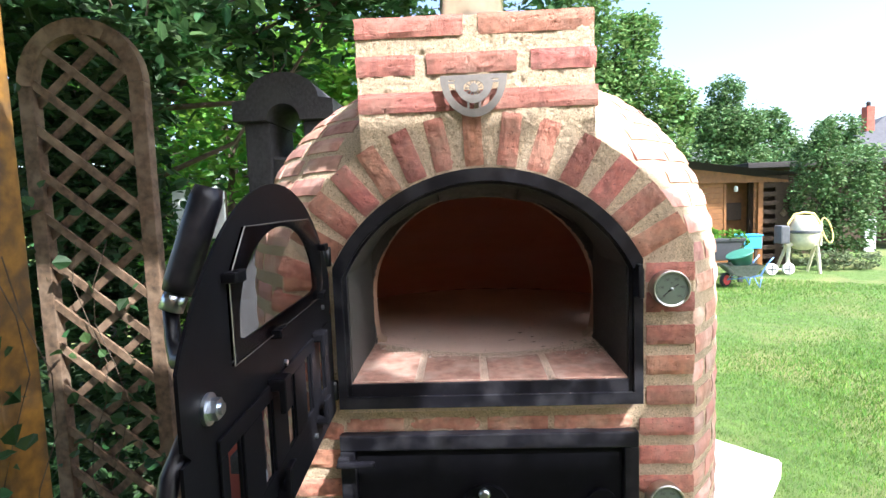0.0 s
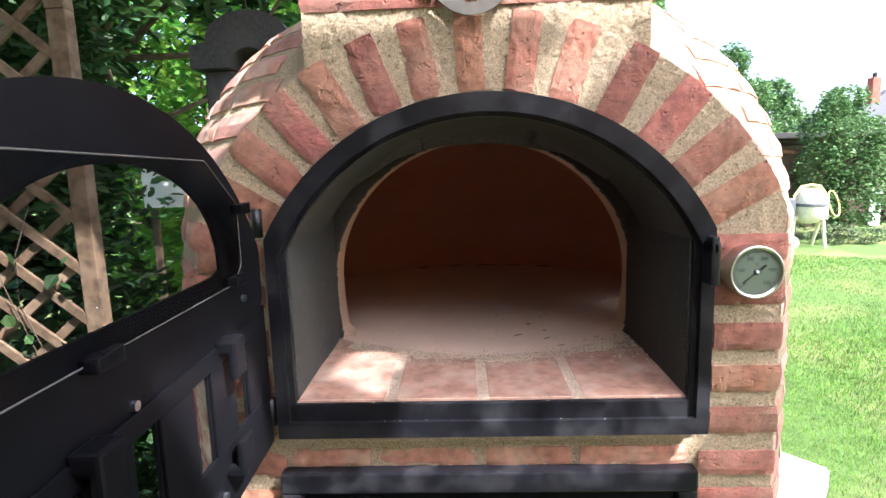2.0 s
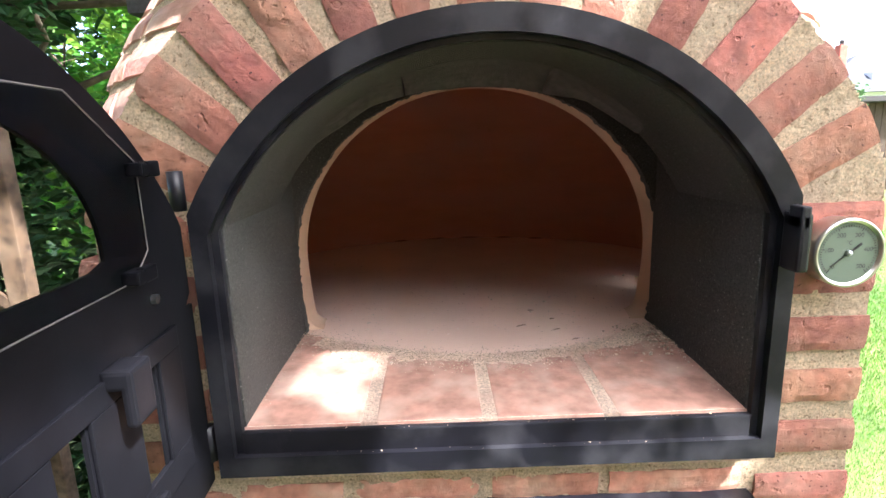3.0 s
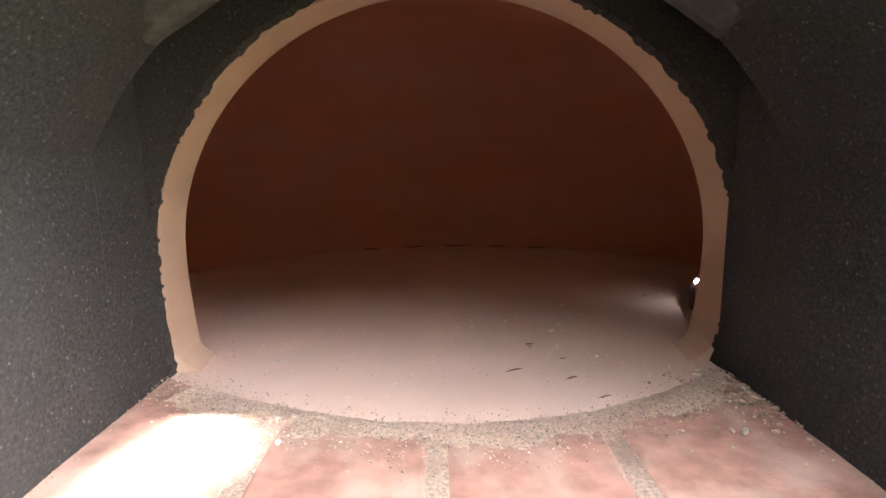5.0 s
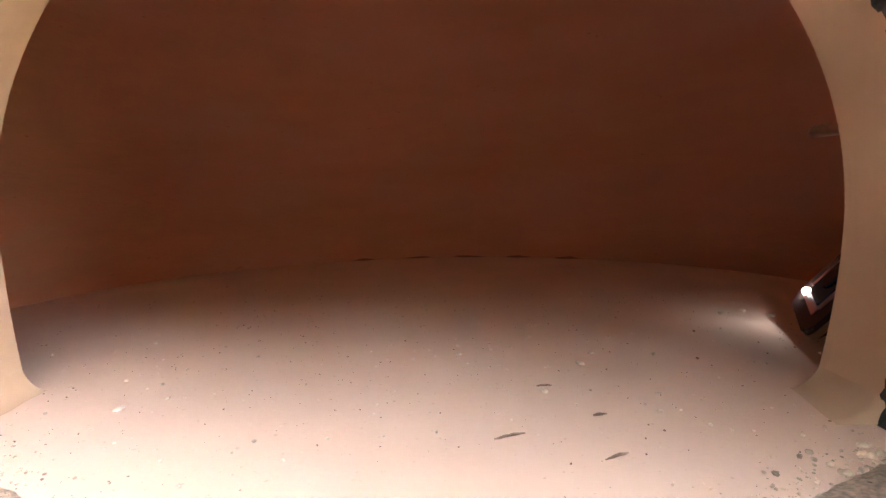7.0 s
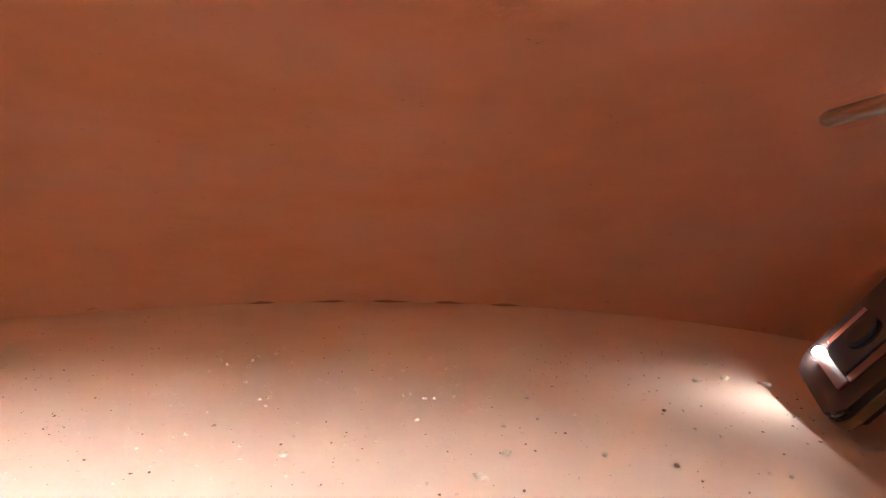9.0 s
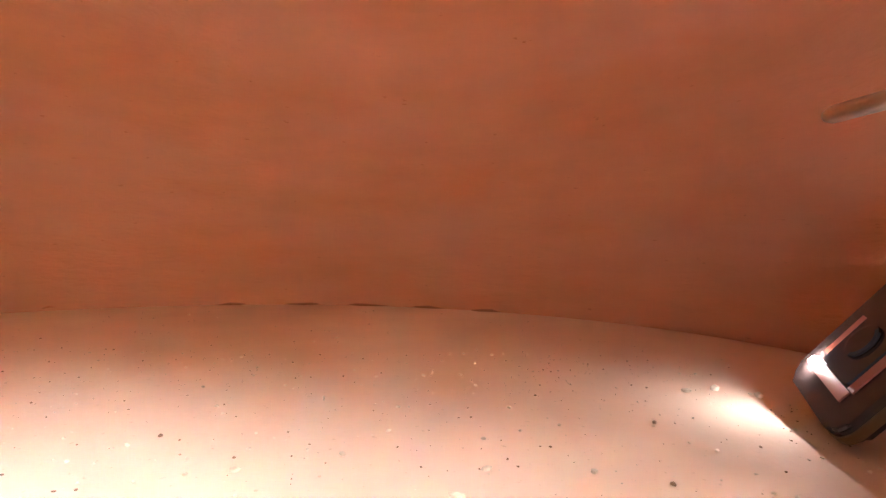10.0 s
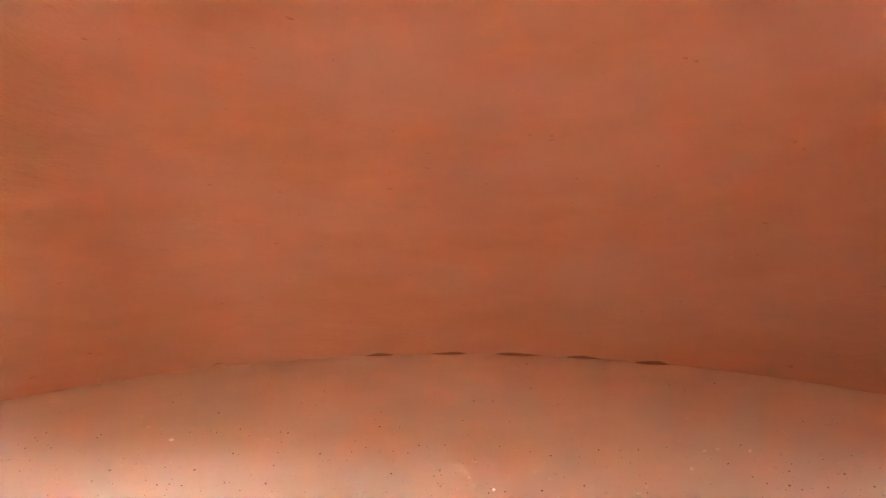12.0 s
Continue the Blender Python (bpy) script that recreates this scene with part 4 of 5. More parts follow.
def stone(bm, p, size, r, flat=0.6):
    """A small angular lump resting at p."""
    turn = Matrix.Rotation(r.uniform(0, 6.3), 4, "Z")
    sx, sy = r.uniform(0.7, 1.4), r.uniform(0.6, 1.0)
    vs = []
    for co in ICO_V:
        q = co * r.uniform(0.75, 1.15)
        vs.append(bm.verts.new(Vector(p) + turn @ Vector((q.x * size * sx, q.y * size * sy, (q.z * flat + flat * 0.6) * size))))
    for f in ICO_F:
        bm.faces.new([vs[k] for k in f])


r = random.Random(5)
for name, label, mat, n, sizes, zone in (
        ("crumbs", "pale mortar crumbs scattered over the baking floor", M_CRUMB, 950, (0.0003, 0.0015), "disc"),
        ("grit", "dark specks of grit on the baking floor", M_GRIT, 900, (0.0003, 0.0009), "disc"),
        ("rubble", "mortar rubble heaped at the tunnel corner", M_RUBBLE, 600, (0.0005, 0.003), "corner"),
        ("gravel", "fine mortar grains along the floor rim", M_RUBBLE, 12000, (0.0003, 0.0013), "rim"),
        ("corner_dust", "pale dust and grains along the tunnel walls", M_RUBBLE, 420, (0.0002, 0.0010), "edge"),
        ("sill_grit", "pale grit lying along the steel sill", M_RUBBLE, 60, (0.0003, 0.0012), "sill")):
    bm = bmesh.new()
    for _ in range(n):
        size = sizes[0] + (sizes[1] - sizes[0]) * r.random() ** 3
        if zone == "disc":
            a, q = r.uniform(0, math.tau), math.sqrt(r.random())
            x, y = 0.44 * q * math.cos(a), 0.52 + 0.39 * q * math.sin(a)
            if r.random() < 0.7:
                x, y = r.uniform(-0.33, 0.33), r.uniform(0.22, 0.60)
            if (x / 0.40) ** 2 + ((y - 0.52) / (0.42 if y > 0.52 else 0.37)) ** 2 > 0.98:
                continue
            z = H
        elif zone == "corner":
            x, y, z = 0.25 - abs(r.gauss(0, 0.032)), 0.185 + r.gauss(0, 0.030), H
            if x < 0.1 or y > 0.232:
                continue
        elif zone == "edge":
            x, y = r.choice((-1, 1)) * (0.246 - abs(r.gauss(0, 0.006))), r.uniform(0.03, 0.24)
            z = H + 0.04 * min(0.0, y - 0.100)
        elif zone == "sill":
            x, y, z = r.uniform(-0.24, 0.24), r.choice((r.uniform(-0.015, -0.010), r.uniform(-0.009, -0.003))), 1.116
            z = 1.1195 if y < -0.0097 else 1.142
        else:
            a = math.pi + math.pi * r.uniform(0.1, 0.9)
            rr = 1 + r.gauss(0.016, 0.017) / 0.39
            x, y = plate_rim(a, rr)
            z = H + (0.0018 if 1.006 < rr < 1.07 else 0.0) + 0.04 * min(0.0, y - 0.100)
            if y > 0.26 or abs(x) > 0.255:
                continue
        stone(bm, (x, y, z), size, r)
    solo(name, bm, mat, label, "debris", kind="stuff")
for name, label, mat, x, y, size, fl in (
        ("mortar_chip", "pale mortar chip lying on the baking floor", M_CRUMB, 0.088, 0.296, 0.0042, 0.45),
        ("mortar_chip", "pale mortar chip lying on the baking floor", M_CRUMB, 0.119, 0.345, 0.003, 0.6),
        ("mortar_chip", "pale mortar chip lying on the baking floor", M_CRUMB, 0.133, 0.369, 0.0022, 0.6),
        ("mortar_chip", "pale mortar chip lying on the baking floor", M_CRUMB, 0.176, 0.366, 0.0024, 0.6),
        ("mortar_chip", "pale mortar chip lying on the baking floor", M_CRUMB, 0.074, 0.384, 0.002, 0.6),
        ("mortar_chip", "pale mortar chip lying on the baking floor", M_CRUMB, 0.035, 0.368, 0.0024, 0.6),
        ("mortar_chip", "pale mortar chip lying on the baking floor", M_CRUMB, -0.16, 0.27, 0.0026, 0.6),
        ("mortar_chip", "pale mortar chip beside the phone", M_CRUMB, 0.302, 0.491, 0.0035, 0.7),
        ("mortar_chip", "pale mortar chip beside the phone", M_CRUMB, 0.280, 0.486, 0.003, 0.7),
        ("mortar_chip", "pale mortar chip beside the phone", M_CRUMB, 0.321, 0.475, 0.0035, 0.7),
        ("mortar_lump", "pale mortar lump on the tunnel floor", M_CRUMB, 0.203, 0.122, 0.0034, 0.8),
        ("mortar_lump", "pale mortar lump on the tunnel floor", M_CRUMB, -0.114, 0.122, 0.003, 0.7),
        ("mortar_flake", "flat broken mortar flake in the tunnel corner", M_DUST, 0.236, 0.214, 0.008, 0.4),
        ("coal_grain", "dark grain on the baking floor", M_GRIT, 0.230, 0.426, 0.0014, 0.7),
        ("coal_grain", "dark grain on the baking floor", M_GRIT, 0.203, 0.355, 0.0014, 0.7),
        ("coal_grain", "dark grain on the baking floor", M_GRIT, -0.010, 0.405, 0.0012, 0.7)):
    bm = bmesh.new()
    stone(bm, (0, 0, 0), size, r, fl)
    ob = solo(name, bm, mat, label, "debris", "debris on the floor")
    ob.location = (x, y, H)
for x, y, turn, ln in ((0.063, 0.238, 0.42, 0.0085), (0.110, 0.2185, 0.50, 0.0068), (0.113, 0.263, 0.25, 0.004), (0.127, 0.181, 0.3, 0.006), (0.089, 0.305, 0.1, 0.005)):
    bm = bmesh.new()
    chain = []
    rs = random.Random(int(x * 1e4))
    for k in range(7):
        u = k / 6
        chain.append(((u - 0.5) * 2 * ln, 0.12 * ln * math.sin(u * 3.0) + rs.uniform(-0.0003, 0.0003), 0.0005))
    add_tube(bm, chain, [0.0002 + 0.0006 * math.sin(math.pi * (k + 0.4) / 6.8) * rs.uniform(0.6, 1.2) for k in range(7)], 6)
    ob = solo("wood_splinter", bm, M_SPLINTER, "thin grey-brown splinter lying on the baking floor", "splinter", "splinters")
    ob.matrix_basis = pose(x, y, H, 0, 0, math.degrees(turn))

# ---------------------------------------------------------------- the garden, left: posts, trellis, grill, shrubs
post = thing("porch_post", "ochre painted wooden post, flaking, entwined by ivy", "post", at=(-1.20, 0.30, G))
part("shaft", box(-0.055, 0.045, -0.06, 0.06, 0, 2.62, 0.006), M_OCHRE, post)
part("batten", box(-0.17, -0.06, -0.03, 0.05, 0, 1.30, 0.005), M_BROWNWOOD, post, "dark brown board")
part("cleat", box(-0.09, -0.040, -0.075, -0.061, 1.56, 1.60, 0.003), M_BROWNWOOD, post)
sw = thing("cable_socket", "small white plastic socket on the porch post", "socket", at=(-1.19, 0.235, 1.585))
part("housing", box(-0.03, 0.032, -0.012, 0.004, -0.03, 0.035, 0.006), M_PLASTIC_W, sw)
part("cable", tube([(0.01, -0.004, -0.03), (0.015, -0.01, -0.06), (-0.01, -0.01, -0.10), (-0.03, 0.0, -0.2)], 0.004, 8), M_PLASTIC_W, sw, smooth=True)

trellis = thing("trellis", "weathered brown wooden lattice with an arched top", "trellis", at=(-1.285, 0.80, G))
TW, TS, TB = 0.215, 1.90 - G, 0.0      # half width, height of the shoulders
frame_out = [(TW * math.cos(a), TS + TW * 0.98 * math.sin(a)) for a in np.linspace(0, math.pi, 25)]
frame_in = [((TW - 0.052) * math.cos(a), TS + (TW - 0.052) * 0.98 * math.sin(a)) for a in np.linspace(0, math.pi, 25)]
for sx in (-1, 1):
    part("upright", box(sx * TW - (0.052 if sx > 0 else 0), sx * TW + (0.052 if sx < 0 else 0), -0.02, 0.02, TB, TS, 0.004), M_TRELLIS, trellis)
for k in range(3):
    o, i = frame_out[k * 8:k * 8 + 9], frame_in[k * 8:k * 8 + 9]
    part("arch_rail", prism(o + i[::-1], -0.021, 0.019), M_TRELLIS, trellis)
inside = TW - 0.04


def lattice_run(slope, c):
    """The stretch of the line z = slope x + c that lies inside the trellis."""
    ok = []
    for x in np.linspace(-inside, inside, 121):
        z = slope * x + c
        if 0.06 < z < TS or (z >= TS and x * x + (z - TS) ** 2 < (TW - 0.03) ** 2):
            ok.append((x, z))
    return (ok[0], ok[-1]) if len(ok) > 8 else None


for slope, ya in ((-0.82, -0.012), (0.82, 0.006)):
    for c in np.arange(-0.1, 2.75, 0.148):
        run = lattice_run(slope, c + (0.06 if slope > 0 else 0))
        if run:
            (xa, za), (xb, zb) = run
            ln = math.hypot(xb - xa, zb - za)
            m = Matrix.Translation(((xa + xb) / 2, ya, (za + zb) / 2)) @ Matrix.Rotation(-math.atan2(zb - za, xb - xa), 4, "Y")
            part("lath", box(-ln / 2, ln / 2, -0.005, 0.005, -0.0135, 0.0135, 0.0015, m), M_TRELLIS, trellis)
ivy_rng = np.random.default_rng(4)
ivy = thing("ivy", "green ivy leaves and tendrils climbing post and trellis", "climber")
pts = np.concatenate([np.stack([ivy_rng.normal(-1.14, 0.05, 40), ivy_rng.uniform(0.16, 0.26, 40), ivy_rng.uniform(0.75, 1.35, 40)], 1),
                      np.stack([ivy_rng.uniform(-1.5, -1.1, 80), ivy_rng.uniform(0.72, 0.78, 80), np.abs(ivy_rng.normal(0, 0.35, 80)) + 0.6], 1),
                      np.stack([ivy_rng.normal(-1.48, 0.06, 40), ivy_rng.uniform(0.72, 0.8, 40), ivy_rng.uniform(0.6, 1.9, 40)], 1)])
part("leaves", leaf_mesh("leaves", pts[::2], 0.05, M_LEAF_IVY, ivy_rng, 0.8, 0.9), M_LEAF_IVY, ivy)
for k in range(5):
    x = -1.5 + 0.06 * k
    p = [Vector((x + 0.05 * math.sin(j * 1.3 + k), 0.77 if k > 2 else 0.225, 0.4 + 0.14 * j)) + Vector((0.33 if k <= 2 else 0, 0, 0)) for j in range(8)]
    part("stem", tube(p, 0.0016, 5), M_BARK, ivy, smooth=True)

grill = thing("garden_fireplace", "dark weathered concrete garden fireplace with an arched chimney top", "fireplace", at=(-0.81, 1.55, G))
for sx in (-1, 1):
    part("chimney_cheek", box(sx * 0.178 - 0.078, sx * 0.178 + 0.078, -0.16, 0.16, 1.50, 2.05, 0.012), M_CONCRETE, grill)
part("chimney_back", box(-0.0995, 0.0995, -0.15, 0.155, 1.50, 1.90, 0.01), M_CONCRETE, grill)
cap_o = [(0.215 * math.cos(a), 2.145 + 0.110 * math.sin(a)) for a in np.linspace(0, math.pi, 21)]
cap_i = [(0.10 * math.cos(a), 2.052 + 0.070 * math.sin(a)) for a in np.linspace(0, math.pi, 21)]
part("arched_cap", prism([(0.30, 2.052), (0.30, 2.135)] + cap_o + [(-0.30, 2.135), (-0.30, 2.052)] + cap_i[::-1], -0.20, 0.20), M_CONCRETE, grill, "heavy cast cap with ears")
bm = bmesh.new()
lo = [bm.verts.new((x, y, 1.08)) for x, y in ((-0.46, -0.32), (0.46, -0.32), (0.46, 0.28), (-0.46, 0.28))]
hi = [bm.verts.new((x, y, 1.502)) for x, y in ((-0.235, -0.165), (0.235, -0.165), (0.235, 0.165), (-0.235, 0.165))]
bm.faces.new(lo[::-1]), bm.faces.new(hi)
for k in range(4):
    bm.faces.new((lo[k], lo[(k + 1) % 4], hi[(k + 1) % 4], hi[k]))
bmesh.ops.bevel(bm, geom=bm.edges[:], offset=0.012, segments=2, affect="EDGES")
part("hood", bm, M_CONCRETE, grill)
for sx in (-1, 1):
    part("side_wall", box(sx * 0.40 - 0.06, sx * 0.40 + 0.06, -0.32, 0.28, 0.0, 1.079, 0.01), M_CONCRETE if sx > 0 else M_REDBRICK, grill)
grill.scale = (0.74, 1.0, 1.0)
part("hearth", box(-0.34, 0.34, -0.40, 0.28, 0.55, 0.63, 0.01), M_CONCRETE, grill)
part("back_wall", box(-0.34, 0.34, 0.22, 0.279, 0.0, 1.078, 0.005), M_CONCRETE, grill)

# shrubs and hanging boughs behind trellis and oven
tree("ivy_shrub", "dense dark ivy-covered shrub behind the trellis", (-1.75, 1.35, G), 1.6, 0.03,
     [(0.0, 0.0, 0.5, 0.50, 0.25, 0.45), (0.05, 0.05, 1.1, 0.40, 0.25, 0.45), (-0.15, 0.1, 1.6, 0.48, 0.3, 0.45), (0.0, 0.0, 1.9, 0.35, 0.22, 0.4), (-0.15, 0.1, 2.3, 0.48, 0.3, 0.4)], 11000, 0.066, M_LEAF_IVY, 31)
tree("elder_shrub", "tall bright green shrub lit through by the sun", (-2.0, 3.4, G), 3.0, 0.05,
     [(-0.6, 0.2, 0.7, 0.9, 0.6, 0.6), (0.4, 0.0, 0.9, 0.8, 0.6, 0.6), (0.0, 0.1, 1.7, 1.0, 0.6, 0.6), (0.9, 0.1, 1.7, 0.6, 0.6, 0.6), (-0.9, 0.2, 2.4, 0.8, 0.6, 0.6), (0.3, 0.0, 2.6, 0.8, 0.6, 0.6), (1.0, 0.2, 2.7, 0.6, 0.5, 0.5)],
     7500, 0.11, M_LEAF_NEAR, 32)
tree("hazel_tree", "leafy tree with thin boughs hanging over the garden", (-2.3, 2.2, G), 3.4, 0.05,
     [(0.3, -0.3, 2.75, 0.6, 0.35, 0.28), (1.0, -0.2, 2.85, 0.55, 0.4, 0.25), (1.6, 0.0, 2.9, 0.5, 0.4, 0.22), (0.7, 0.1, 3.2, 0.9, 0.6, 0.3), (1.75, 0.2, 3.25, 0.6, 0.5, 0.3), (0.1, 0.0, 2.4, 0.4, 0.4, 0.35), (1.2, 0.1, 2.55, 0.35, 0.3, 0.2), (-0.3, -0.2, 2.9, 0.6, 0.4, 0.4), (-0.7, 0.2, 2.6, 0.6, 0.5, 0.5), (0.0, 0.2, 3.3, 0.8, 0.5, 0.4), (0.6, -0.5, 2.6, 0.5, 0.3, 0.25)],
     6800, 0.105, M_LEAF_DARK, 33, lean=(0.3, -0.1))
# board and stakes are added, standing in for bright background between the leaves
panel = thing("bright_patch_board", "white board added for a bright unidentified patch behind dark leaves", "panel", at=(-1.84, 2.60, G))
part("board", box(-0.20, 0.16, -0.012, 0.012, 1.48, 1.82, 0.004), M_PLASTER, panel)
for sx in (-0.16, 0.14):
    part("stake", box(sx - 0.02, sx + 0.02, 0.013, 0.045, 0.0, 1.80, 0.004), M_BROWNWOOD, panel)
lrng = np.random.default_rng(19)
part("leaves", leaf_mesh("leaves", np.stack([lrng.uniform(-0.24, 0.22, 34), lrng.uniform(-0.12, -0.04, 34), lrng.uniform(1.42, 1.88, 34)], 1), 0.08, M_LEAF_IVY, lrng, 0.8, 0.6), M_LEAF_IVY, panel, "dark green leaves")
tree("far_hedge", "tall dark green hedge closing the garden", (-3.5, 7.0, G), 3.5, 0.06,
     [(-2.6 + 1.15 * k, 0.2 * (k % 2), 1.0 + 1.15 * j, 0.9, 0.6, 0.75) for k in range(7) for j in range(4)], 24000, 0.16, M_LEAF_DARK, 34)

# ---------------------------------------------------------------- the garden, right
shed = thing("garden_shed", "orange-brown wooden garden shed with a flat felt roof", "shed", at=(4.6, 11.05, G))
for k in range(16):
    z = 0.02 + 0.118 * k
    part("board", box(0.0, 1.22, -0.012 - 0.006 * (k % 2), 0.02, z, z + 0.112, 0.006), M_ORANGEWOOD, shed)
    part("board", box(1.86, 1.93, -0.012, 0.02, z, z + 0.112, 0.006), M_ORANGEWOOD, shed) if k > 3 else None
for k in range(4):
    z = 0.02 + 0.118 * k
    part("board", box(1.22, 1.93, -0.014, 0.02, z, z + 0.112, 0.006), M_ORANGEWOOD, shed)
part("inner_wall", box(1.1, 2.0, 0.55, 0.6, 0, 2.0), M_ORANGEWOOD, shed)
part("dark_shelf", box(1.24, 1.80, 0.40, 0.54, 1.02, 1.42, 0.01), M_BROWNWOOD, shed)
part("post", box(1.93, 2.04, -0.06, 0.05, 0, 1.92, 0.006), M_ORANGEWOOD, shed, "orange timber post")
part("post", box(1.19, 1.25, -0.03, 0.05, 0.45, 1.92, 0.006), M_ORANGEWOOD, shed)
for k in range(9):
    part("slat", box(2.05, 2.36, -0.02, 0.03, 0.15 + 0.2 * k, 0.25 + 0.2 * k, 0.006), M_BROWNWOOD, shed, "dark slat")
part("rear_wall", box(1.95, 2.75, 0.35, 0.40, 0, 1.95), M_BROWNWOOD, shed)
part("front_board", box(2.37, 2.75, 0.05, 0.09, 0, 1.93), M_BROWNWOOD, shed, "dark red-brown board wall")
part("plaque", box(2.47, 2.60, 0.02, 0.045, 1.10, 1.23, 0.005, Matrix.Translation((2.535, 0, 1.165)) @ Matrix.Rotation(radians(45), 4, "Y") @ Matrix.Translation((-2.535, 0, -1.165))), M_TRELLIS, shed, "small diamond plaque")
bm = bmesh.new()
vs = [bm.verts.new(v) for v in ((-0.2, -0.45, 2.44), (2.62, -0.45, 2.02), (2.62, 2.2, 2.06), (-0.2, 2.2, 2.48))]
bm.faces.new(vs)
bmesh.ops.solidify(bm, geom=bm.faces[:], thickness=0.14)
part("roof", bm, M_ROOFFELT, shed, "dark felt roof with a deep fascia")
bm = bmesh.new()
vs = [bm.verts.new(v) for v in ((-0.1, -0.10, 1.90), (2.55, -0.10, 1.86), (2.55, -0.02, 1.86), (-0.1, -0.02, 1.90), (-0.1, -0.10, 2.30), (2.55, -0.10, 1.90), (2.55, -0.02, 1.90), (-0.1, -0.02, 2.30))]
for q in ((0, 1, 2, 3), (4, 7, 6, 5), (0, 4, 5, 1), (3, 2, 6, 7), (0, 3, 7, 4), (1, 5, 6, 2)):
    bm.faces.new([vs[i] for i in q])
part("lintel", bm, M_ORANGEWOOD, shed)
part("lamp", lathe([(0.03, 0), (0.045, 0.05), (0.03, 0.12)], 12), M_PLASTIC_W, shed, "small white lamp").location = (1.40, -0.14, 1.68)

barn = thing("brown_barn", "dark brown weatherboard barn with an open doorway", "barn", at=(7.4, 13.0, G))
for k in range(31):
    a, b = k * 0.2, k * 0.2 + 0.19
    if 3.15 < a + 0.1 < 3.95:
        part("board", box(a, b, 0, 0.03, 1.37, 2.245, 0.004), M_BROWNWOOD, barn)
    else:
        part("board", box(a, b, 0, 0.03, 0, 2.245, 0.004), M_BROWNWOOD, barn)
part("roof", box(-0.3, 6.8, -0.5, 3.0, 2.25, 2.39, 0.02), M_ROOFFELT, barn)
part("rear_wall", box(0, 6.2, 2.0, 2.05, 0, 2.245), M_BROWNWOOD, barn)
part("white_door", box(2.92, 3.2, -0.06, -0.02, 0.0, 0.95, 0.01), M_PLASTER, barn, "pale panel leaning in the doorway")

house = thing("far_house", "distant house with a grey hipped roof and red chimney", "house", at=(24.3, 31.0, G))
part("wall", box(-4.0, 5.4, -3, 3, 0, 3.55), M_PLASTER, house)
bm = bmesh.new()
base = [bm.verts.new(v) for v in ((-4.6, -3.6, 3.5), (6.0, -3.6, 3.5), (6.0, 3.6, 3.5), (-4.6, 3.6, 3.5))]
ridge = [bm.verts.new(v) for v in ((0.5, 0, 5.85), (2.6, 0, 5.85))]
bm.faces.new((base[0], base[1], ridge[1], ridge[0]))
bm.faces.new((base[1], base[2], ridge[1]))
bm.faces.new((base[2], base[3], ridge[0], ridge[1]))
bm.faces.new((base[3], base[0], ridge[0]))
bm.faces.new(base[::-1])
roof = part("roof", bm, M_SLATE, house, "grey slate roof")
part("chimney", box(-1.80, -1.36, -1.6, -1.16, 3.9, 6.17, 0.02), M_REDBRICK, roof, "red brick chimney")
part("chimney_pot", lathe([(0.10, 6.16), (0.10, 6.34), (0.14, 6.36), (0.05, 6.46)], 10), M_ROOFFELT, roof).location = (-1.58, -1.38, 0)
part("dormer", box(-0.6, -0.1, -2.6, -1.8, 4.0, 4.6, 0.02), M_PLASTER, roof)

mixer = thing("cement_mixer", "cream and yellow cement mixer standing on the lawn", "cement mixer", at=(6.65, 9.62, G))
drum = part("drum", lathe([(0.10, 0.49), (0.17, 0.51), (0.255, 0.66), (0.275, 0.84), (0.27, 0.95), (0.19, 1.12), (0.14, 1.16), (0.12, 1.16), (0.15, 1.10)], 28), M_CREAM, mixer, "cream mixing drum", smooth=True)
part("drum_ring", lathe([(0.275, 0.82), (0.292, 0.83), (0.292, 0.87), (0.275, 0.88)], 28), M_GREYMETAL, drum)
part("yoke", tube([(-0.31, -0.02, 0.80), (-0.30, -0.02, 1.02), (-0.18, -0.02, 1.19), (0.0, -0.02, 1.225), (0.18, -0.02, 1.19), (0.30, -0.02, 1.02), (0.31, -0.02, 0.80)], 0.026, 8), M_YELLOW, mixer, "yellow tubular yoke", smooth=True)
part("motor_box", box(-0.50, -0.32, -0.13, 0.12, 0.62, 0.98, 0.03), M_GREYMETAL, mixer, "grey motor housing")
for x, dx in ((-0.27, -0.06), (0.27, 0.05)):
    part("leg", tube([(x, 0, 0.60), (x + dx, -0.05, 0.0)], [0.04, 0.028], 8), M_CREAM, mixer)
    part("leg", tube([(x, 0.05, 0.60), (x + dx, 0.34, 0.0)], [0.035, 0.028], 8), M_CREAM, mixer)
part("bearing", box(-0.34, 0.34, -0.04, 0.06, 0.56, 0.64, 0.01), M_CREAM, mixer, "cream cross beam")
part("tilt_post", tube([(0.315, -0.03, 0.56), (0.325, -0.03, 0.98)], 0.03, 8), M_CREAM, mixer)
part("tilt_wheel", tube([(0.43 + 0.09 * math.cos(a), -0.05 + 0.10 * math.sin(a), 0.86 + 0.24 * math.sin(a)) for a in np.linspace(0, math.tau, 21)], 0.014, 6), M_YELLOW, mixer, "yellow tilting handwheel", smooth=True)
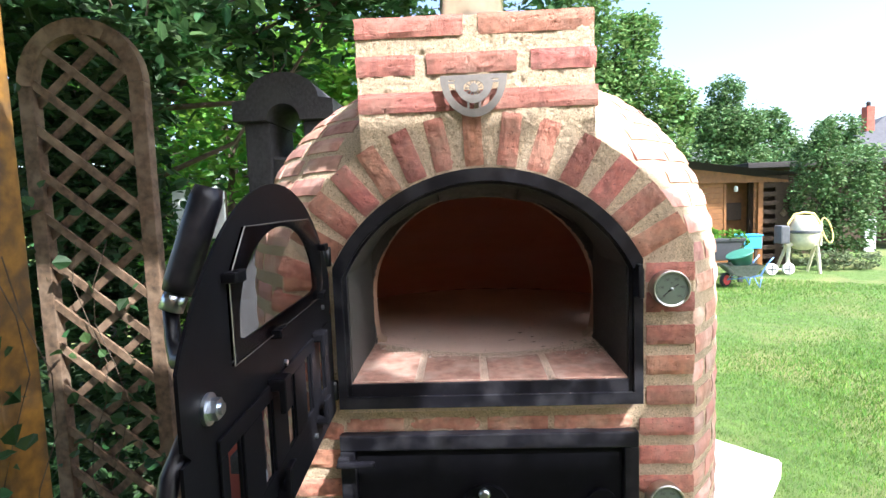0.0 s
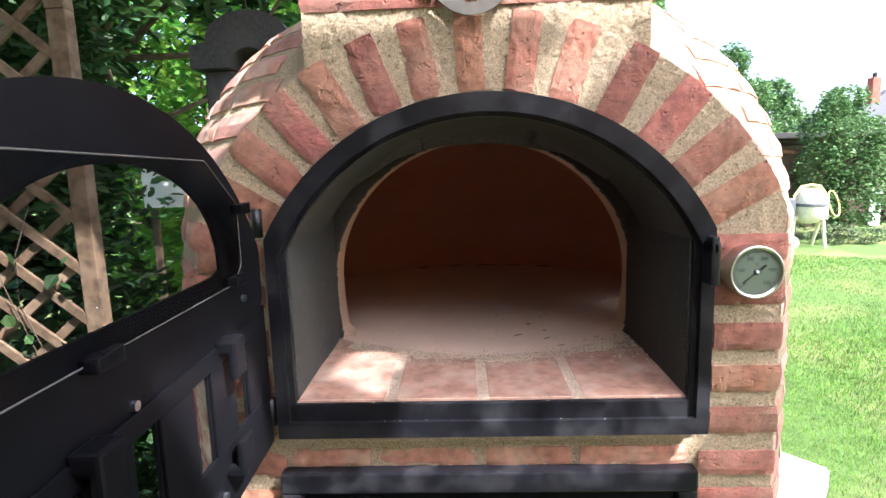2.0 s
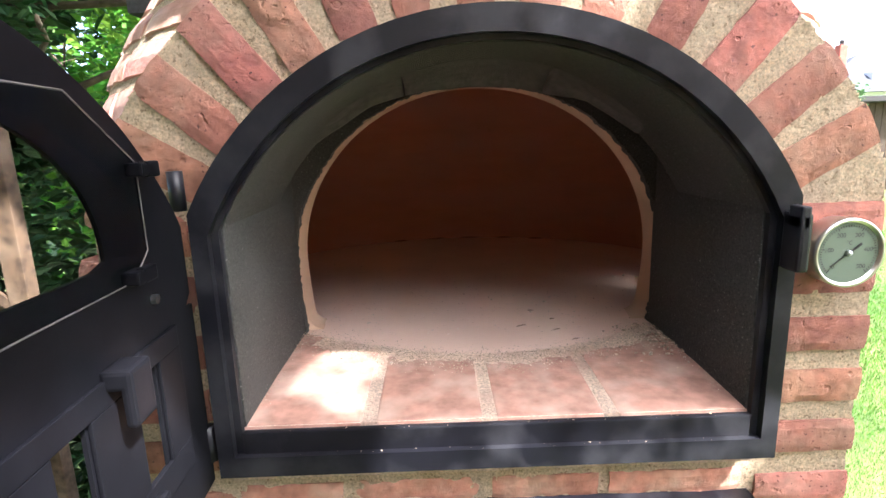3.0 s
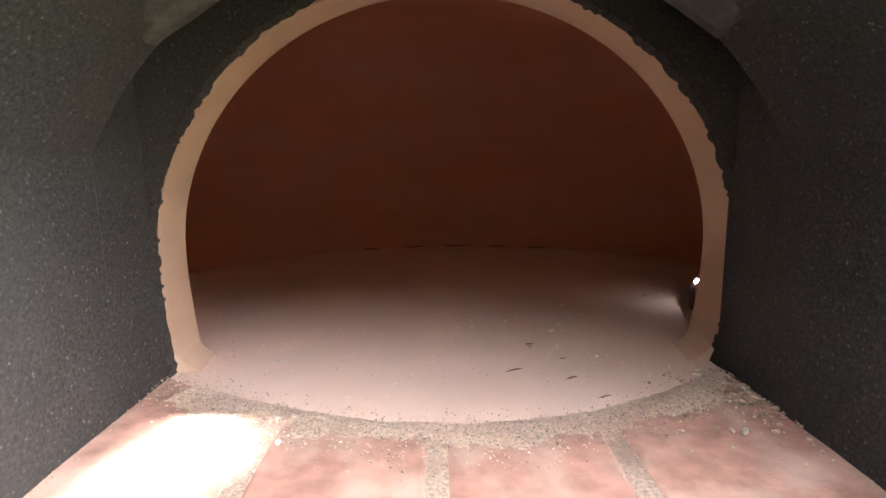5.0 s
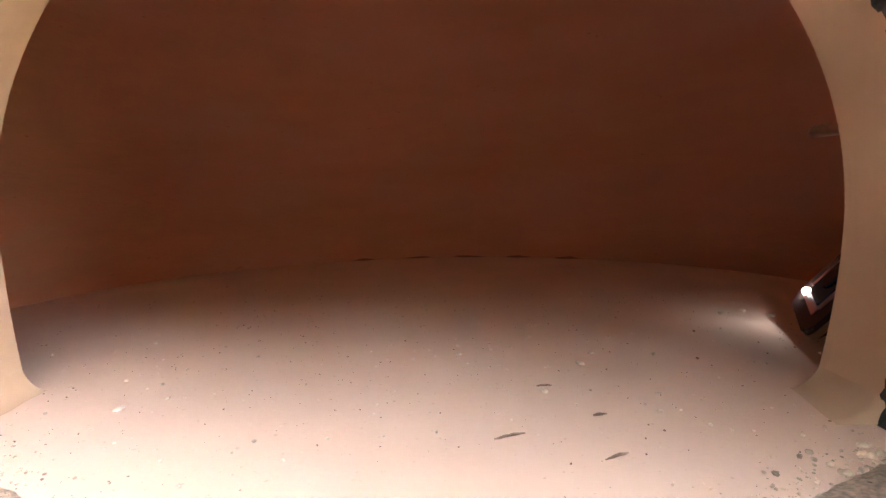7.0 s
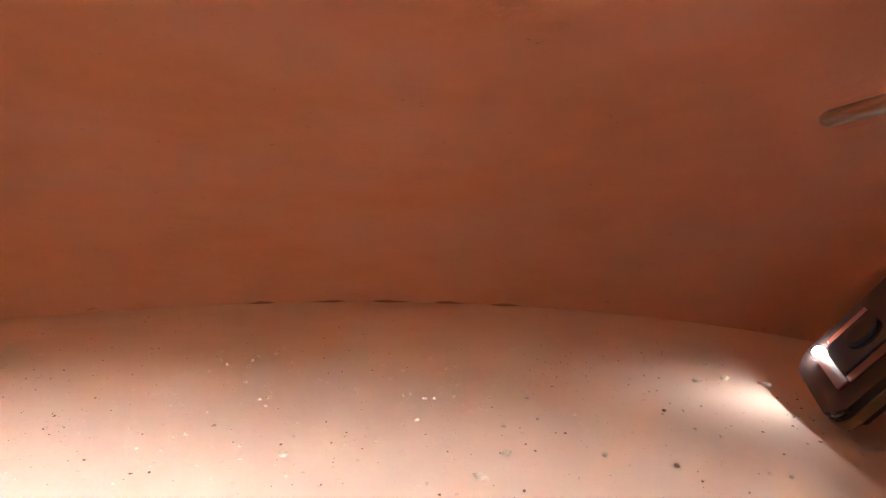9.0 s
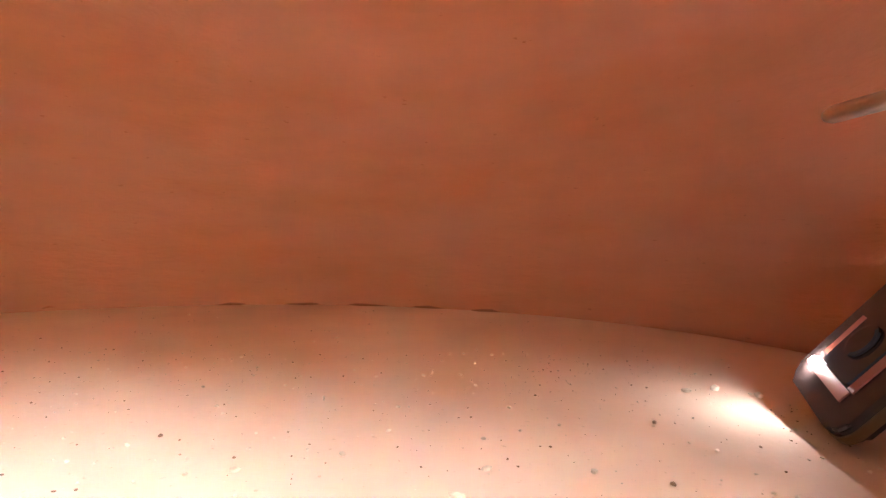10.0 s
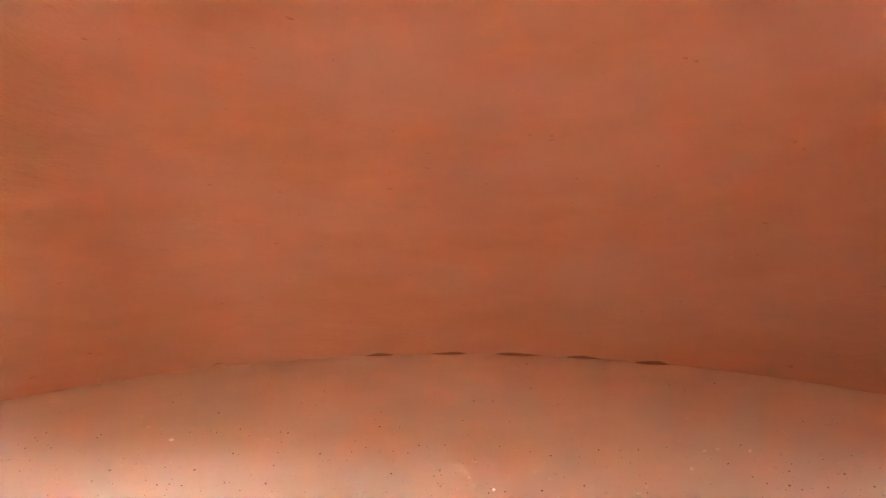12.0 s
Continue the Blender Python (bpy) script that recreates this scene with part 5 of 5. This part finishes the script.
for x in (-0.34, -0.16):
    w = part("wheel", lathe([(0.02, -0.03), (0.105, -0.03), (0.12, -0.015), (0.12, 0.015), (0.105, 0.03), (0.02, 0.03)], 20, True), M_PLASTIC_W, mixer, "white spoked wheel")
    w.location = (x * 1.9 if x < -0.3 else x - 0.16, -0.08, 0.12)
    part("spokes", add_box(box(-0.09, 0.09, -0.036, -0.031, -0.012, 0.012), -0.012, 0.012, -0.036, -0.031, -0.09, 0.09), M_GREYMETAL, w)
part("axle", tube([(-0.66, -0.06, 0.12), (-0.28, -0.06, 0.12)], 0.015, 8), M_CREAM, mixer)

barrow = thing("wheelbarrow", "grey wheelbarrow with blue tubular frame and red wheel", "wheelbarrow", at=(4.95, 8.22, G))
bm = bmesh.new()
lo = [bm.verts.new(v) for v in ((-0.10, -0.22, 0.30), (0.30, -0.22, 0.26), (0.30, 0.22, 0.26), (-0.10, 0.22, 0.30))]
hi = [bm.verts.new(v) for v in ((-0.36, -0.32, 0.56), (0.46, -0.32, 0.54), (0.46, 0.32, 0.54), (-0.36, 0.32, 0.56))]
bm.faces.new(lo[::-1])
for k in range(4):
    bm.faces.new((lo[k], lo[(k + 1) % 4], hi[(k + 1) % 4], hi[k]))
bmesh.ops.solidify(bm, geom=bm.faces[:], thickness=0.012)
part("tray", bm, M_GALV, barrow, "grey metal tray")
for sy in (-1, 1):
    part("handle_tube", tube([(-0.25, sy * 0.06, 0.20), (0.10, sy * 0.18, 0.24), (0.42, sy * 0.25, 0.30), (0.54, sy * 0.28, 0.56), (0.68, sy * 0.29, 0.72)], 0.017, 8), M_BLUE, barrow, "blue frame tube", smooth=True)
    part("leg", tube([(0.28, sy * 0.21, 0.27), (0.42, sy * 0.22, 0.0), (0.46, sy * 0.23, 0.28)], 0.015, 8), M_BLUE, barrow, smooth=True)
    part("fork", tube([(-0.25, sy * 0.06, 0.17), (-0.12, sy * 0.10, 0.44)], 0.012, 6), M_GALV, barrow)
wheel = part("wheel", lathe([(0.11, -0.035), (0.16, -0.04), (0.18, 0), (0.16, 0.04), (0.11, 0.035)], 22, True), M_RUBBER, barrow, "black tyre", smooth=True)
wheel.matrix_basis = pose(-0.26, 0, 0.18, 0, 0, 25)
part("rim", lathe([(0.02, -0.045), (0.115, -0.038), (0.115, 0.038), (0.02, 0.045)], 18, True), M_RED, wheel, "red rim")
barrow.scale = (0.74, 0.74, 0.74)
barrow.location = (4.73, 8.36, G)
tub = thing("plastic_tub", "dark green round plastic tub lying in the wheelbarrow", "tub", at=(4.84, 8.36, G + 0.34))
tub.scale = (0.72, 0.72, 0.72)
part("bowl", lathe([(0.20, 0.0), (0.29, 0.27), (0.305, 0.275), (0.305, 0.29), (0.28, 0.285), (0.19, 0.02)], 26), M_TUB, tub, smooth=True).matrix_basis = pose(0, 0, 0.09, 4, -22, 0)
part("tub_rim", lathe([(0.295, 0.262), (0.312, 0.264), (0.312, 0.29), (0.295, 0.292)], 26), M_TUB, tub, smooth=True).matrix_basis = pose(0, 0, 0.09, 4, -22, 0)

planter = thing("raised_planter", "anthracite plastic raised planter full of green plants", "planter", at=(4.78, 9.0, G))
part("trough", add_box(box(-0.40, 0.30, -0.22, 0.22, 0.42, 0.80, 0.02), -0.42, 0.32, -0.24, 0.24, 0.77, 0.83, 0.01), M_ANTHRACITE, planter)
for x in (-0.36, 0.24):
    for y in (-0.18, 0.18):
        part("leg", box(x - 0.03, x + 0.05, y - 0.03, y + 0.03, 0, 0.43, 0.01), M_ANTHRACITE, planter)
prng = np.random.default_rng(8)
part("plants", leaf_mesh("plants", clump_points(prng, [(-0.2, 0, 0.88, 0.2, 0.2, 0.14), (0.1, 0, 0.86, 0.25, 0.22, 0.12), (0.28, -0.1, 0.78, 0.12, 0.15, 0.16)], 700), 0.07, M_LEAF_NEAR, prng), M_LEAF_NEAR, planter, "green herbs")
crate = thing("blue_crate", "bright blue plastic crate on a stand behind the wheelbarrow", "crate", at=(5.55, 9.6, G))
part("crate_body", box(-0.22, 0.22, -0.15, 0.15, 0.55, 0.80, 0.02), M_CYAN, crate)
part("crate_lip", box(-0.235, 0.235, -0.165, 0.165, 0.80, 0.83, 0.008), M_CYAN, crate)
for x in (-0.18, 0.18):
    part("stand_leg", box(x - 0.02, x + 0.02, -0.02, 0.02, 0, 0.549), M_BROWNWOOD, crate)

tree("laurel_shrub", "large glossy laurel shrub beside the barn", (8.1, 10.9, G), 2.6, 0.06,
     [(-0.4, 0, 0.7, 0.5, 0.5, 0.5), (0.3, 0, 0.8, 0.65, 0.6, 0.6), (-0.45, 0, 1.5, 0.5, 0.5, 0.55), (0.35, 0.1, 1.5, 0.65, 0.6, 0.5), (-0.35, 0, 2.25, 0.5, 0.5, 0.55), (0.3, 0, 2.1, 0.45, 0.5, 0.45), (-0.25, 0, 2.8, 0.3, 0.3, 0.35), (0.75, 0, 1.9, 0.3, 0.3, 0.4)],
     13000, 0.08, M_LEAF_LAUREL, 41)
tree("sage_shrub", "low grey-green sage shrub at the lawn's edge", (7.75, 10.05, G), 0.5, 0.02,
     [(-0.25, 0, 0.22, 0.35, 0.25, 0.2), (0.3, 0, 0.2, 0.4, 0.3, 0.2), (-0.7, 0.3, 0.35, 0.25, 0.25, 0.3)], 1600, 0.06, M_LEAF_SAGE, 42)
tree("walnut_tree", "tall walnut tree with light green leaves behind the oven", (4.0, 14.5, G), 7.5, 0.16,
     [(-1.6, 0, 3.0, 1.2, 1.0, 1.0), (0.6, 0, 3.1, 1.3, 1.0, 0.9), (1.7, 0, 3.2, 0.8, 0.8, 0.8), (-0.4, 0, 4.4, 1.5, 1.2, 1.1), (1.2, 0, 4.4, 1.1, 1.0, 0.9), (0.3, 0, 5.8, 1.1, 1.0, 0.9), (1.0, 0, 6.3, 0.6, 0.6, 0.5), (-0.6, 0, 6.9, 0.9, 0.8, 0.8), (2.1, -0.2, 4.2, 0.5, 0.5, 0.5)],
     26000, 0.15, M_LEAF_WALNUT, 43)
tree("far_tree", "round leafy tree beyond the sheds", (11.3, 22.5, G), 6.4, 0.18,
     [(-0.6, 0, 3.0, 1.4, 1.0, 1.1), (0.9, 0, 2.9, 1.2, 1.0, 1.0), (0.0, 0, 4.5, 1.2, 1.0, 1.0), (0.8, 0, 4.4, 0.9, 0.9, 0.9), (-0.9, 0, 4.6, 0.7, 0.7, 0.8), (0.1, 0, 5.9, 0.7, 0.7, 0.7)], 18000, 0.16, M_LEAF_FAR, 44, group="far trees")
tree("far_tree", "pale slender tree beyond the sheds", (17.8, 30.0, G), 6.4, 0.16,
     [(0, 0, 2.6, 1.4, 1.0, 1.2), (0.3, 0, 4.2, 1.1, 1.0, 1.1), (-0.1, 0, 5.6, 0.8, 0.8, 0.8)], 4000, 0.26, M_LEAF_FAR, 45, group="far trees")
tree("far_shrub", "broad shrub in front of the distant house", (15.6, 22.0, G), 4.0, 0.12,
     [(-0.9, 0, 2.4, 1.1, 0.9, 0.9), (0.2, 0, 3.0, 1.2, 0.9, 1.0), (1.3, 0, 2.6, 1.1, 0.9, 0.9), (0.2, 0, 4.1, 0.8, 0.7, 0.7), (-0.4, 0, 1.2, 1.8, 1.0, 1.0)], 11000, 0.17, M_LEAF_FAR, 46)
tree("far_hedge", "distant row of trees along the garden's end", (2.0, 30.0, G), 5.0, 0.15,
     [(-7 + 2.2 * k, 0.3 * (k % 3), 1.6 + 0.5 * (k % 2), 1.8, 1.2, 1.9) for k in range(9)], 9000, 0.3, M_LEAF_FAR, 47)

# grass blades where the lawn is seen from near
grng = np.random.default_rng(12)
n = 130000
d = 2.0 + 9.5 * grng.random(n) ** 1.4
a = radians(90 - 32) + grng.normal(0, 0.24, n)
gx, gy = -0.03 + d * np.cos(a), -0.92 + d * np.sin(a)
keep = (gx > 1.0) & (gy > -0.6) & (gy < 10.6)
gx, gy, d = gx[keep], gy[keep], d[keep]
n = len(gx)
h = grng.uniform(0.010, 0.030, n) * (1 + 0.05 * d)
w = (0.0020 + 0.0005 * d)
t = grng.uniform(0, math.tau, n)
lean = grng.normal(0, 0.6, (n, 2)) * h[:, None]
zg = np.full(n, G - 0.015)
v = np.stack([np.stack([gx - w * np.cos(t), gy - w * np.sin(t), zg], 1), np.stack([gx + w * np.cos(t), gy + w * np.sin(t), zg], 1), np.stack([gx + lean[:, 0], gy + lean[:, 1], zg + 0.015 + h], 1)], 1).reshape(-1, 3)
me = bpy.data.meshes.new("grass")
me.from_pydata(v.tolist(), [], np.arange(3 * n).reshape(-1, 3).tolist())
me.materials.append(M_BLADE)
tagged(new("grass", me), "short blades of green grass standing on the lawn", "grass", kind="stuff")

# ---------------------------------------------------------------- the bricks
def brick_mesh(name, seed, mat, nx=9, nz=4, bend=0.0):
    """A unit brick, front at y = -0.5, with a chipped, uneven face and worn edges."""
    r = random.Random(seed)
    bm = bmesh.new()
    grid = []
    chip = [(r.uniform(-0.5, 0.5), r.choice((-0.5, 0.5)), r.uniform(0.05, 0.13)) for _ in range(3)]
    for i in range(nx + 1):
        col = []
        for k in range(nz + 1):
            x, z = -0.5 + i / nx, -0.5 + k / nz
            ex, ez = i in (0, nx), k in (0, nz)
            v = Vector((x * 3.0, seed * 1.7, z * 1.4))
            y = -0.5 + 0.07 * noise.noise(v) + 0.04 * noise.noise(v * 3.3) + (0.06 if ex else 0) + (0.06 if ez else 0)
            y += bend * 4 * x * x + sum(0.05 for cx, cz, cr in chip if math.hypot(x - cx, (z - cz) * 0.4) < cr)
            col.append(bm.verts.new((x + (0.016 * noise.noise(v * 2.1 + Vector((5, 0, 0))) if ex else 0), y, z + (0.035 * noise.noise(Vector((x * 7, seed, k))) if ez else 0))))
        grid.append(col)
    for i in range(nx):
        for k in range(nz):
            bm.faces.new((grid[i][k], grid[i + 1][k], grid[i + 1][k + 1], grid[i][k + 1]))
    rim = [grid[i][0] for i in range(nx + 1)] + [grid[nx][k] for k in range(1, nz + 1)] + [grid[i][nz] for i in range(nx - 1, -1, -1)] + [grid[0][k] for k in range(nz - 1, 0, -1)]
    back = [bm.verts.new((v.co.x, 0.5, v.co.z)) for v in rim]
    for k in range(len(rim)):
        j = (k + 1) % len(rim)
        bm.faces.new((rim[k], rim[j], back[j], back[k]))
    return finish(name, bm, mat, False)


FRONT_BRICKS = [brick_mesh("brick", k, M_BRICK) for k in range(8)]
DOME_BRICKS = [brick_mesh("dome_brick", 20 + k, M_BRICK_PALE, 6, 2, 0.05) for k in range(6)]
BAND_BRICKS = [brick_mesh("band_brick", 40 + k, M_BRICK_BAND) for k in range(4)]
pick = random.Random(11)


def lay(x, z, length, height, turn=0.0, front=0.0112, deep=0.03, parent=oven, kinds=None):
    """A brick in the front plane, centred at x, z."""
    me = pick.choice(kinds or FRONT_BRICKS)
    m = Matrix.Translation((x, front + deep / 2 + pick.uniform(-0.0009, 0.0009), z)) @ Matrix.Rotation(turn, 4, "Y") @ Matrix.Diagonal((length, deep, height, 1))
    return part("brick", me, M_BRICK, parent, at=m)


# the fan of arch bricks: angle from upright, degrees; then length outwards and width
for a, w in ((-79, 0.036), (-69, 0.037), (-59.0, 0.038), (-49.6, 0.040), (-40.0, 0.038), (-31.2, 0.036), (-21.8, 0.037), (-12.2, 0.035), (-2.4, 0.033), (8.0, 0.035),
             (18.0, 0.037), (29.0, 0.036), (40.2, 0.040), (50.4, 0.040), (60.4, 0.040)):
    r = 0.3570
    lay(r * math.sin(radians(a)), ZC + r * math.cos(radians(a)), 0.093, w, radians(a - 90), 0.0112)
# courses beside the door, right and left
for z, h in ((1.3285, 0.034), (1.274, 0.036), (1.2145, 0.035), (1.1585, 0.035), (1.1025, 0.035), (1.043, 0.033), (0.9895, 0.034), (0.9325, 0.034), (0.877, 0.034), (0.822, 0.034), (0.767, 0.034), (0.712, 0.034), (0.657, 0.034)):
    w = 0.085 if z > 1.06 else 0.098
    lay(0.372 - w / 2, z + 0.0, w, h)
    lay(-0.372 + w / 2, z + 0.002, w, h)
# thin course between the doors
for x0, x1 in ((-0.268, -0.160), (-0.148, -0.018), (-0.004, 0.108), (0.120, 0.262)):
    lay((x0 + x1) / 2, 1.0545, x1 - x0, 0.026, 0, 0.0128, kinds=BAND_BRICKS)
# the stack: three courses in front, and round its sides
for z, runs in ((1.773, ((-0.217, -0.026), (0.0, 0.200))), (1.7085, ((-0.217, -0.112), (-0.092, 0.066), (0.090, 0.203))), (1.644, ((-0.216, -0.012), (0.0, 0.205)))):
    for x0, x1 in runs:
        lay((x0 + x1) / 2, z, x1 - x0, 0.035, 0, 0.0112)
    for sx, wall in ((1, 0.207), (-1, -0.222)):
        for y0, y1 in ((0.052, 0.17), (0.19, 0.31)):
            me = pick.choice(FRONT_BRICKS)
            m = Matrix.Translation((wall - sx * 0.012, (y0 + y1) / 2, z)) @ Matrix.Rotation(sx * math.pi / 2, 4, "Z") @ Matrix.Diagonal((y1 - y0, 0.03, 0.034, 1))
            part("brick", me, M_BRICK, oven, at=m)

# dome courses: those that the walk passes are bricks of their own, the rest one mesh
rest = bmesh.new()
course = 0
s = 0.005
while s < 1.50:
    p, nrm = shell_point(0, s)
    radius = max(0.05, p.x)
    count = max(5, round(math.tau * radius / 0.118))
    for k in range(count):
        phi = (k + 0.5 * (course % 2)) * math.tau / count + 0.02 * pick.random()
        p, nrm = shell_point(phi, s + 0.018, 0.0034)
        if p.y < 0.065 or (abs(p.x + 0.007) < 0.27 and p.y < 0.40 and p.z > 1.5):
            continue
        x = Vector((-math.sin(phi), math.cos(phi), 0))
        zz = nrm.cross(x).normalized() * -1
        if zz.z < 0:
            zz = -zz
        xx = zz.cross(nrm) * -1
        rot = Matrix((xx, -nrm, zz)).transposed().to_4x4()
        if rot.determinant() < 0:
            rot = Matrix((-xx, -nrm, zz)).transposed().to_4x4()
        m = Matrix.Translation(p - nrm * 0.0155) @ rot @ Matrix.Diagonal((math.tau * radius / count - 0.012, 0.03, 0.036, 1))
        if p.y < 0.62 and p.z > 0.62:
            part("dome_brick", pick.choice(DOME_BRICKS), M_BRICK_PALE, oven, at=m)
        else:
            add_box(rest, -0.5, 0.5, -0.5, 0.5, -0.5, 0.5, 0, m)
    s += 0.0545
    course += 1
tagged(part("rear_bricks", rest, M_BRICK_STUFF, oven, "courses of pale red dome bricks"), kind="stuff")
